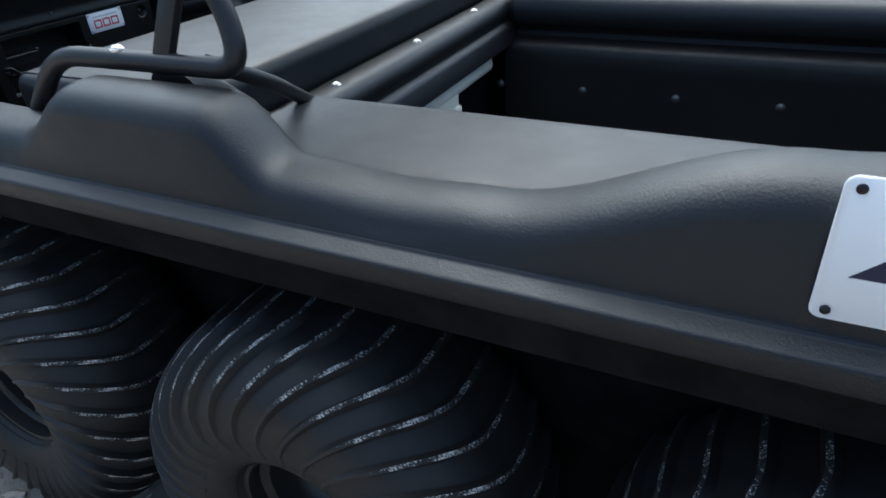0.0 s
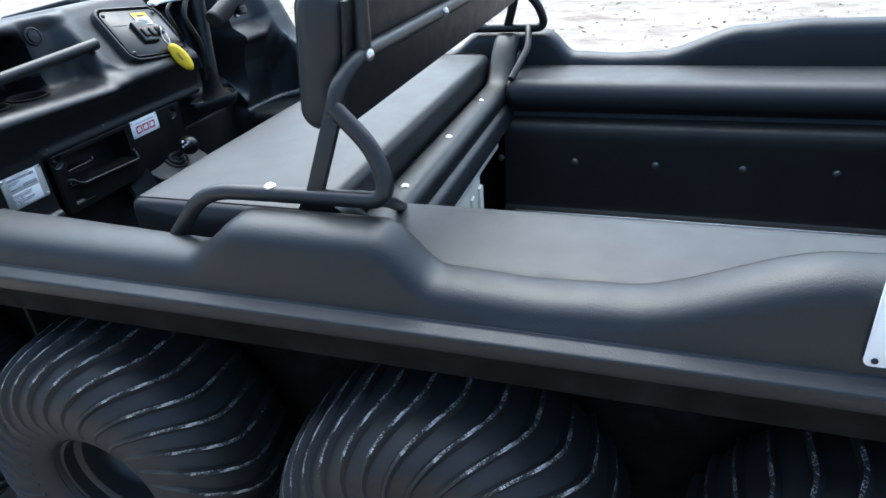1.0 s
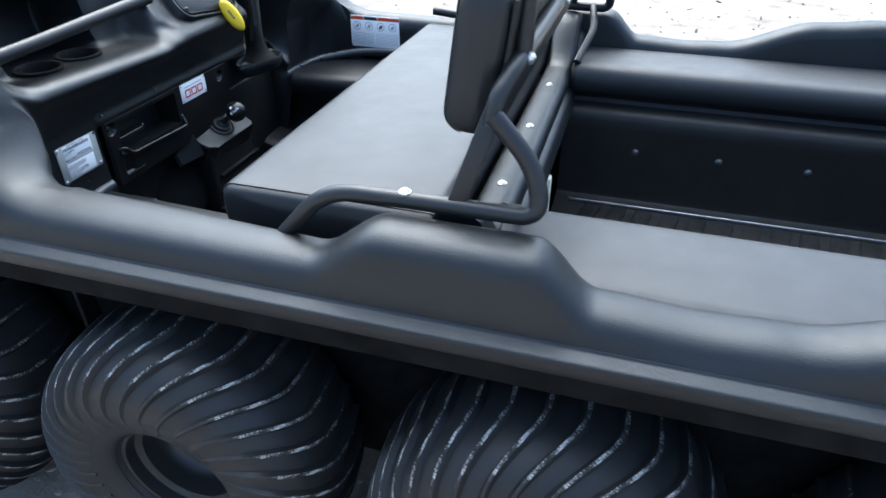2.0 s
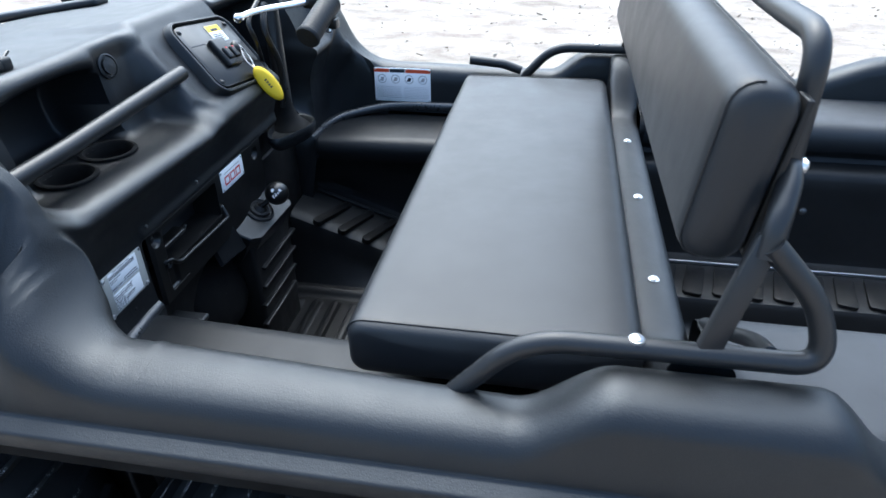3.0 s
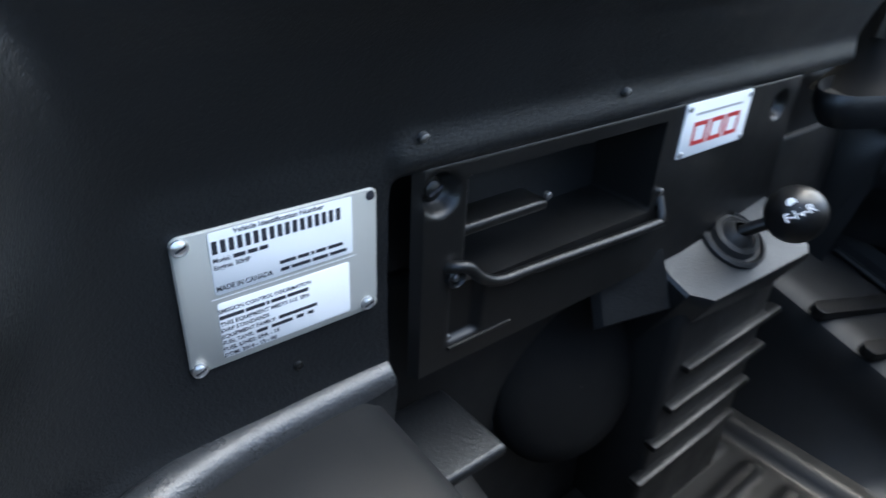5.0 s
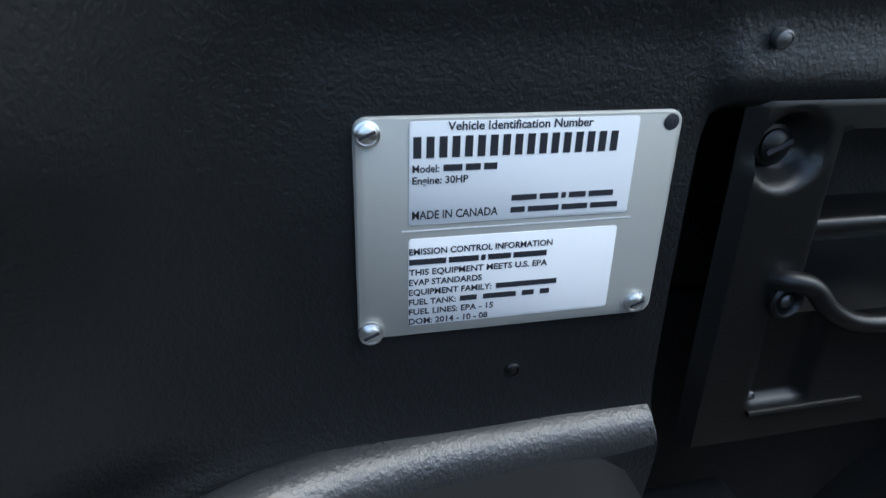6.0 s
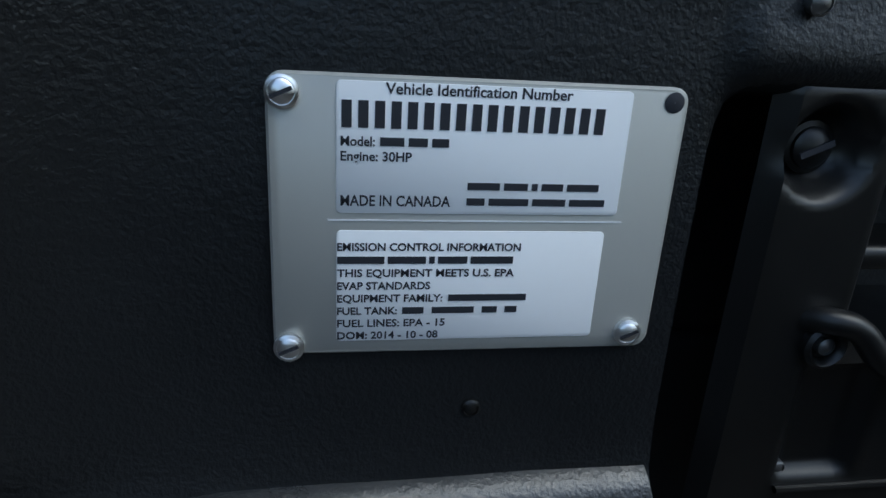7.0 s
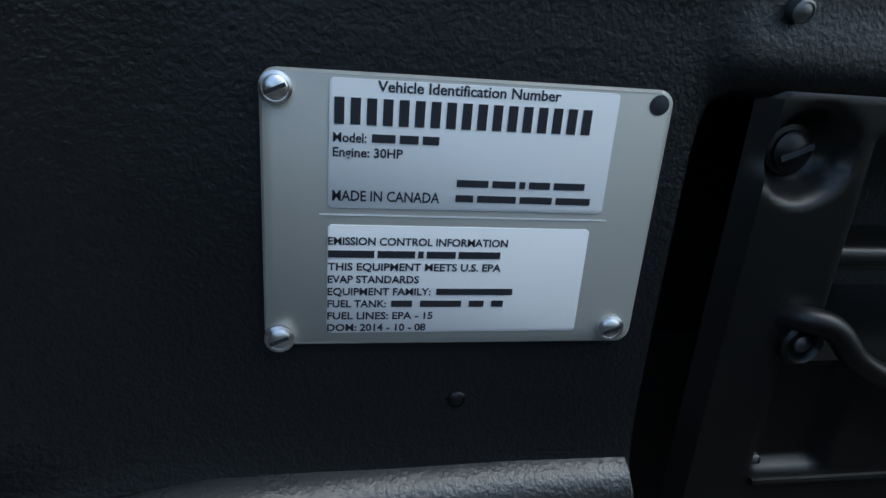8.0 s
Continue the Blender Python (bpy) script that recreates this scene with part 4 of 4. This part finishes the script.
# ---- lower dashboard: cover panel, pocket, shifter ----
def cover_panel():
    # a formed sheet with a storage pocket, stepped in relief
    X = -0.7455
    bm = bmesh.new()
    y0, y1, z0, z1 = 0.2630, 0.708, 0.655, 0.8008
    ys = [lerp(y0, y1, i / 190) for i in range(191)]
    zs = [lerp(z0, z1, i / 80) for i in range(81)]
    holes = ((0.280, 0.779), (0.672, 0.772))

    def depth(y, z):
        d = 0.0
        e = min(y - 0.300, 0.492 - y, z - 0.714, 0.786 - z)
        d -= 0.11 * sstep(e / 0.006)
        # shallow recess under the hook
        e = min(y - 0.289, 0.318 - y, z - 0.671, 0.716 - z)
        d -= 0.005 * sstep(e / 0.005)
        for cy, cz in holes:
            d -= 0.011 * sstep((0.0145 - math.hypot(y - cy, z - cz)) / 0.007)
        e = min(y - y0, y1 - y, z1 - z)
        d -= 0.006 * (1 - sstep(e / 0.005))
        return d

    loft(bm, [[(X + depth(y, z), y, z) for z in zs] for y in ys])
    p = part("cover_panel", bm, COVER, vehicle, "black formed cover panel with a storage pocket", angle=50)
    for cy, cz in holes:
        bolt("fastener", (X - 0.0105, cy, cz), (1, 0, 0), 0.006, COVER, p, slot=True)
    lip = [(X - 0.003, 0.286, 0.7295), (X + 0.004, 0.291, 0.7315), (X + 0.006, 0.299, 0.729), (X + 0.007, 0.309, 0.719), (X + 0.007, 0.326, 0.712), (X + 0.007, 0.36, 0.7105), (X + 0.007, 0.49, 0.7045), (X + 0.006, 0.502, 0.708), (X - 0.002, 0.506, 0.722)]
    part("pocket_lip", sweep(bmesh.new(), spline(lip, 6), 0.0040, 10), COVER, p, "rolled black pocket lip")
    bm = bmesh.new()
    rbox(bm, X - 0.018, 0.338, 0.747, 0.026, 0.078, 0.008, 0.003)
    part("pocket_ledge", bm, COVER, p)
    part("recess_edge", sweep(bmesh.new(), [(X + 0.001, 0.290, 0.6695), (X + 0.001, 0.345, 0.6695)], 0.0013, 8), COVER, p)
    for y, z, x in ((0.293, 0.722, X + 0.001), (0.376, 0.753, X - 0.006), (0.500, 0.729, X + 0.002), (0.2925, 0.6745, X - 0.004)):
        bolt("rivet", (x, y, z), (1, 0, 0), 0.0022, DULL, p)
    bm = bmesh.new()
    turned(bm, [(0.0075, -0.001), (0.0072, 0.0022), (0.0060, 0.0032), (0.0048, 0.0022), (0.0042, -0.001)], facing((X, 0.293, 0.722), (1, 0, 0)), 20)
    part("screw_boss", bm, COVER, p)
    p.location = (0, -0.0065, 0.0015)
    return p


cover_panel()
for y, z in ((0.257, 0.817), (0.424, 0.818)):
    bolt("dash_screw", (-0.7425, y, z), (1, 0, -0.2), 0.0024, DULL, vehicle, "small dark screw")
bolt("dash_screw", (-0.7468, 0.181, 0.7055), (1, 0, 0), 0.0022, COVER, vehicle, "small dark screw")


def under_panel():
    bm = bmesh.new()
    turned(bm, [(0.085, -0.01), (0.085, 0.004), (0.080, 0.012), (0.060, 0.020), (0.030, 0.024), (0.001, 0.025)], facing((-0.785, 0.470, 0.528), (1, -0.2, 0.3)), 32)
    part("round_boot", bm, MATT, vehicle, "black round rubber boot below the pocket")
    bm = bmesh.new()
    rbox(bm, -0.735, 0.272, 0.608, 0.07, 0.06, 0.010, 0.004)
    part("corner_bracket", bm, SHELL, vehicle, "charcoal moulded corner bracket")
    bm = bmesh.new()
    vs = [bm.verts.new(c) for c in ((-0.775, 0.455, 0.640), (-0.762, 0.515, 0.668), (-0.745, 0.520, 0.615), (-0.765, 0.455, 0.610))]
    bm.faces.new(vs)
    r = bmesh.ops.extrude_face_region(bm, geom=bm.faces[:])
    bmesh.ops.translate(bm, vec=(-0.006, -0.004, -0.006), verts=[v for v in r["geom"] if isinstance(v, bmesh.types.BMVert)])
    bmesh.ops.translate(bm, vec=(0.018, 0.004, 0.004), verts=bm.verts)
    part("gusset", bm, SHELL, vehicle, "charcoal gusset beside the shifter housing", smooth=False)


under_panel()


def shifter():
    sh = new("gear_shifter")
    sh.parent = vehicle
    N = Vector((0.50, -0.12, 0.86)).normalized()
    M = facing((-0.732, 0.618, 0.657), N, (-0.8, 0.0, 0.5))
    bm = bmesh.new()
    # corners on the sloping top, walked round
    out = [M.inverted() @ Vector(c) for c in ((-0.776, 0.702, 0.690), (-0.773, 0.545, 0.668), (-0.762, 0.530, 0.660), (-0.738, 0.524, 0.645), (-0.716, 0.528, 0.634), (-0.701, 0.548, 0.628), (-0.686, 0.690, 0.640), (-0.692, 0.700, 0.644))]
    rings = []
    mid = sum(out, Vector()) / len(out)
    for s, h in ((1.05, -0.10), (1.03, -0.012), (1.0, -0.003), (0.96, 0.0)):
        rings.append([M @ Vector((lerp(mid.x, c.x, s), lerp(mid.y, c.y, s), h)) for c in out])
    rows = loft(bm, rings, closed=True)
    bm.faces.new(rows[-1])
    part("shifter_housing", bm, SHELL, sh, "charcoal shifter housing", angle=30)
    bm = bmesh.new()
    turned(bm, [(0.033, 0.0), (0.033, 0.003), (0.030, 0.005), (0.027, 0.002), (0.024, 0.002), (0.022, 0.008), (0.018, 0.010), (0.015, 0.008), (0.011, 0.014), (0.008, 0.016)], M, 28)
    part("boot", bm, RUBBER, sh, "black ribbed rubber boot")
    a, b = M @ Vector((0, 0, 0.012)), Vector((-0.692, 0.635, 0.694))
    part("shift_rod", sweep(bmesh.new(), [a, b], 0.006), COVER, sh, "black shift rod")
    bm = bmesh.new()
    bmesh.ops.create_uvsphere(bm, u_segments=28, v_segments=18, radius=0.026, matrix=facing(b, b - a))
    k = part("shift_knob", bm, COVER, sh, "glossy black ball knob with a white gear pattern")
    d = (Vector((-0.45, 0.05, 1.05)) - b).normalized()
    km = facing(b + d * 0.0262, d, (-0.8, 0.5, 0.3))
    lettering("gear_letters", "F-N-R", 0.0105, km @ pose(-0.0125, -0.006, -0.0006), WHITE, k, 0.025, 0.0002)
    bm = bmesh.new()
    plate_mesh(bm, 0.008, 0.008, 0.0004, 0.0039, km @ pose(-0.002, 0.0085, -0.0018))
    part("gear_mark", bm, WHITE, k)
    # ribbed side below the housing
    for i in range(4):
        bm = bmesh.new()
        rbox(bm, 0, 0, 0, 0.016, 0.185, 0.009, 0.004, 2)
        bmesh.ops.transform(bm, matrix=pose(-0.716, 0.648 - 0.012 * i, 0.543 - 0.044 * i), verts=bm.verts)
        part("housing_rib", bm, COVER, sh)
    bm = bmesh.new()
    rbox(bm, -0.768, 0.63, 0.46, 0.10, 0.19, 0.32, 0.010)
    part("shifter_base", bm, INNER, sh, "black gearbox cover")


shifter()


# ---- floor ----
def floor_parts():
    bm = bmesh.new()
    # a tray with raised ribs running across
    xs = [lerp(-0.79, -0.20, i / 110) for i in range(111)]
    ys = [lerp(0.42, 0.81, i / 60) for i in range(61)]

    def z(x, y):
        e = min(x + 0.775, y - 0.44, 0.795 - y)
        v = 0.312 + 0.016 * (1 - sstep(e / 0.02))
        k = (x + 0.735) / 0.052
        if k > -0.3 and e > 0.03:
            f = abs(k - round(k))
            v += 0.008 * (1 - sstep((f - 0.13) / 0.10)) * sstep((e - 0.03) / 0.015)
        return v
    loft(bm, [[(x, y, z(x, y)) for y in ys] for x in xs])
    part("floor_tray", bm, TRAY, vehicle, "black ribbed floor tray", angle=50)
    # foot rests with slanting lugs, front and rear
    def rest(x):
        return 0.400 + 0.336 * max(0.0, -0.36 - x) - 0.043
    for side in (-1, 1):
        for i in range(6):
            x = -0.717 + 0.067 * i
            bm = bmesh.new()
            a, b = Vector((x, both(0.364, side), rest(x) + 0.001)), Vector((x + 0.050, both(0.215, side), rest(x + 0.050) + 0.001))
            m = facing((a + b) / 2, (0.32, 0, 0.95), b - a)
            plate_mesh(bm, 0.022, (b - a).length, 0.013, 0.0105, m, seg=6)
            part("foot_lug", bm, TRAY, vehicle)
        for i in range(14):
            x = 0.196 + 0.0713 * i
            bm = bmesh.new()
            a, b = Vector((x, both(0.428, side), 0.399)), Vector((x + 0.03, both(0.300, side), 0.401))
            m = facing((a + b) / 2, (0, 0, 1), b - a)
            plate_mesh(bm, 0.046, (b - a).length, 0.008, 0.010, m, seg=4)
            part("foot_lug", bm, INNER, vehicle)
        bm = bmesh.new()
        rbox(bm, 0.70, both(0.288, side), 0.409, 1.1, 0.005, 0.010, 0.002)
        part("edge_strip", bm, STEEL, vehicle, "thin metal edge strip")
        part("rest_edge", sweep(bmesh.new(), [(-0.76, both(0.205, side), rest(-0.76) + 0.012), (-0.36, both(0.205, side), rest(-0.36) + 0.012)], 0.005, 8), COVER, vehicle, "black trim edge beside the foot rest")
        # bead at the back of the ledge
        bead = [(-0.7490, 0.2360, 0.6715), (-0.7465, 0.19, 0.6715), (-0.7425, 0.145, 0.6720), (-0.7345, 0.109, 0.6735), (-0.7215, 0.082, 0.6755), (-0.700, 0.058, 0.679), (-0.664, 0.036, 0.684), (-0.62, 0.017, 0.691), (-0.57, 0.007, 0.696), (-0.50, 0.004, 0.70), (-0.36, 0.004, 0.70)]
        part("ledge_bead", sweep(bmesh.new(), spline([(x, both(y, side), z) for x, y, z in bead], 8), 0.0130, 16), BEAD, vehicle, "rounded bead along the back of the ledge")
    bm = bmesh.new()
    rbox(bm, -0.440, 0.842, 0.312, 0.17, 0.088, 0.05, 0.006)
    part("step_block", bm, SHELL, vehicle, "small charcoal step block")


floor_parts()
for x in (0.10, 0.315, 0.534, 0.754, 0.974, 1.19):
    bolt("tub_bolt", (x, 0.998, 0.557), (0, -1, 0), 0.008, DULL, vehicle, "dark bolt head in the tub wall")
bolt("tub_bolt", (-0.600, 1.077, 0.536), (0, -1, 0), 0.007, DULL, vehicle)


# ---- plates and labels ----
def id_plate():
    # local x along +y of the vehicle, local y up, local z towards the seat
    CY, CZ = 0.173, 0.7633
    M = facing((-0.7466, CY + 0.0052, CZ - 0.0032), (1, 0, 0)) @ Matrix.Diagonal((1.02, 1.012, 1, 1))
    bm = bmesh.new()
    plate_mesh(bm, 0.1003, 0.0706, 0.0016, 0.004, M @ pose(0.0006, 0, 0))
    p = part("id_plate", bm, PLATE, vehicle, "aluminium identification plate with two printed white labels")
    top = M @ pose(0, 0, 0.0016)

    def label(y0, z0, y1, z1):
        b = bmesh.new()
        plate_mesh(b, y1 - y0, z1 - z0, 0.0003, 0.0012, top @ pose((y0 + y1) / 2 - CY, (z0 + z1) / 2 - CZ, 0))
        return part("printed_label", b, WHITE, p, "white printed label")
    a = label(0.139, 0.7662, 0.2092, 0.7972)
    b = label(0.139, 0.7318, 0.2068, 0.7618)
    ink = top @ pose(-CY, -CZ, 0.00036)

    def line(text, y, mid, cap, width, parent, bold=0.00006):
        lettering("print", text, cap / 0.70, ink @ pose(y, mid - cap / 2, 0), INK, parent, width, bold)

    def bar_line(y, mid, h, widths, parent, gap=0.0006):
        r = []
        for w in widths:
            r.append((y, mid - h / 2, y + w, mid + h / 2))
            y += w + gap
        bars("print", r, ink, INK, parent)
    line("Vehicle Identification Number", 0.150, 0.7958, 0.0025, 0.0440, a)
    bar_line(0.1402, 0.7898, 0.0062, [0.0023] * 17, a, 0.00145)
    line("Model:", 0.1400, 0.7836, 0.0022, 0.0078, a)
    bar_line(0.1490, 0.7836, 0.0020, [0.0056, 0.0045, 0.0040], a, 0.0010)
    line("Engine: 30HP", 0.1400, 0.7801, 0.0022, 0.0165, a)
    line("MADE IN CANADA", 0.1400, 0.7694, 0.0026, 0.0262, a)
    bar_line(0.1702, 0.7733, 0.0018, [0.0080, 0.0060, 0.0015, 0.0055, 0.0082], a, 0.0010)
    bar_line(0.1702, 0.7694, 0.0018, [0.0045, 0.0100, 0.0085, 0.0092], a, 0.0010)
    rows = [("EMISSION CONTROL INFORMATION", 0.0458), ("", 0), ("THIS EQUIPMENT MEETS U.S. EPA", 0.0447), ("EVAP STANDARDS", 0.0232), ("EQUIPMENT FAMILY:", 0.0265), ("FUEL TANK:", 0.0150), ("FUEL LINES: EPA - 15", 0.0275), ("DOM: 2014 - 10 - 08", 0.0258)]
    for i, (s, w) in enumerate(rows):
        mid = 0.7576 - 0.00346 * i
        if s:
            line(s, 0.1392, mid, 0.0020, w, b)
        else:
            bar_line(0.1392, mid, 0.0019, [0.0115, 0.0095, 0.0014, 0.0075, 0.0110], b, 0.0008)
        if s == "EQUIPMENT FAMILY:":
            bar_line(0.1672, mid, 0.0018, [0.0205], b)
        if s == "FUEL TANK:":
            bar_line(0.1555, mid, 0.0018, [0.0055, 0.0110, 0.0040, 0.0032], b, 0.0021)
    # a faint seam of clear film between the labels
    bars("film_edge", [(0.1370, 0.7642, 0.2110, 0.7646)], top @ pose(-CY, -CZ, 0.0001), WHITE, p)
    for y, z, zinc in ((0.1272, 0.7942, True), (0.1272, 0.7305, True), (0.2172, 0.7330, True), (0.2198, 0.7950, False)):
        q = top @ Vector((y - CY, z - CZ, 0))
        if zinc:
            bolt("plate_screw", q, (1, 0, 0), 0.0031, ZINC, p, "bright slotted screw", slot=True)
        else:
            h = bmesh.new()
            turned(h, [(0.0026, 0.0002), (0.0024, 0.0003), (0.0001, 0.0003)], facing(q, (1, 0, 0)), 16)
            part("empty_hole", h, INK, p, "empty screw hole")


id_plate()


def small_label():
    M = facing((-0.7452, 0.556, 0.775), (1, 0, 0))
    bm = bmesh.new()
    plate_mesh(bm, 0.098, 0.044, 0.0012, 0.002, M)
    p = part("maker_label", bm, WHITE, vehicle, "white label with red outlined shapes")
    t = M @ pose(0, 0, 0.0013)
    r = []
    for cx in (-0.024, 0.0, 0.024):
        x0, x1, y0, y1, w = cx - 0.0105, cx + 0.0105, -0.013, 0.006, 0.0035
        r += [(x0, y0, x0 + w, y1), (x1 - w, y0, x1, y1), (x0 + w, y0, x1 - w, y0 + w), (x0 + w, y1 - w, x1 - w, y1)]
    bars("red_shapes", r, t, RED, p)
    bars("small_print", [(-0.034, 0.0115, 0.034, 0.0135)], t, GREY_INK, p)
    for u, v in ((-0.045, 0.018), (0.045, 0.018), (-0.045, -0.018), (0.045, -0.018)):
        bolt("rivet", t @ Vector((u, v, 0)), (1, 0, 0), 0.0018, STEEL, p)


small_label()


def warning_plate():
    M = facing((-0.541, 1.2335, 0.760), (0, -1, 0.0))
    bm = bmesh.new()
    plate_mesh(bm, 0.166, 0.098, 0.0014, 0.003, M)
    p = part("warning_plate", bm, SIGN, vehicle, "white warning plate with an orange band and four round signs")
    t = M @ pose(0, 0, 0.0015)
    for band in ((-0.083, 0.036, -0.038, 0.046), (0.010, 0.036, 0.083, 0.046)):
        bars("orange_band", [band], t, ORANGE, p)
    bars("dark_band", [(-0.036, 0.036, 0.008, 0.046)], t, INK, p)
    for i in range(4):
        bm = bmesh.new()
        cx = -0.060 + 0.040 * i
        turned(bm, [(0.0130, 0), (0.0130, 0.0002), (0.0110, 0.0002), (0.0110, 0)], t @ pose(cx, 0.017, 0), 24)
        part("round_sign", bm, GREY_INK, p)
        bars("sign_mark", [(cx - 0.006, 0.011, cx + 0.004, 0.016), (cx - 0.003, 0.016, cx + 0.006, 0.022)], t, INK if i == 2 else GREY_INK, p)
    rr = [(-0.077, -0.006 - 0.0045 * i, -0.004, -0.0052 - 0.0045 * i) for i in range(8)] + [(0.004, -0.006 - 0.0045 * i, 0.077, -0.0052 - 0.0045 * i) for i in range(8)]
    bars("small_print", rr, t, GREY_INK, p, 0.00008)
    for u, v in ((-0.079, 0.045), (0.079, 0.045), (-0.079, -0.045), (0.079, -0.045)):
        bolt("rivet", t @ Vector((u, v, 0)), (0, -1, 0), 0.0025, STEEL, p)


warning_plate()


def side_plate():
    M = facing((0.924, -0.0985, 0.8300), (0, -1, 0.03))
    bm = bmesh.new()
    plate_mesh(bm, 0.33, 0.108, 0.0022, 0.008, M)
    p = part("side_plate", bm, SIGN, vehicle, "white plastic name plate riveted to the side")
    t = M @ pose(0, 0, 0.0024)
    for c in ([(-0.148, -0.018), (-0.126, -0.018), (-0.066, 0.036), (-0.088, 0.036)], [(-0.098, -0.010), (-0.060, -0.010), (-0.060, 0.0), (-0.088, 0.0)], [(-0.060, -0.022), (-0.040, -0.022), (-0.070, 0.030), (-0.078, 0.030)],
              [(0.0, -0.022), (0.03, -0.022), (0.03, 0.03), (0.0, 0.03)]):
        bm = bmesh.new()
        bm.faces.new([bm.verts.new(t @ Vector((x, y, 0))) for x, y in c])
        part("navy_shape", bm, NAVY, p, smooth=False)
    for u, v in ((-0.155, 0.046), (-0.155, -0.046), (0.155, 0.046), (0.155, -0.046)):
        bolt("rivet", t @ Vector((u, v, 0)), (0, -1, 0), 0.0028, COVER, p)


side_plate()


def bonnet_latch():
    bm = bmesh.new()
    rbox(bm, -0.935, 0.215, 1.064, 0.030, 0.026, 0.026, 0.006)
    rbox(bm, -0.935, 0.255, 1.064, 0.022, 0.080, 0.018, 0.006)
    rbox(bm, -0.936, 0.290, 1.064, 0.026, 0.024, 0.022, 0.006)
    l = part("bonnet_latch", bm, RUBBER, vehicle, "black rubber bonnet latch")
    part("latch_wire", sweep(bmesh.new(), [(-0.94, 0.295, 1.066), (-0.95, 0.325, 1.074)], 0.003, 6), TUBE, l)
    for y in (0.10, 0.36, 0.85, 1.10):
        bm = bmesh.new()
        rbox(bm, -1.30, y, 1.025, 0.30, 0.05, 0.02, 0.008)
        bmesh.ops.rotate(bm, cent=(-1.3, y, 1.02), matrix=Matrix.Rotation(radians(-9), 3, "Y"), verts=bm.verts)
        part("bonnet_rib", bm, SHELL, vehicle)


bonnet_latch()
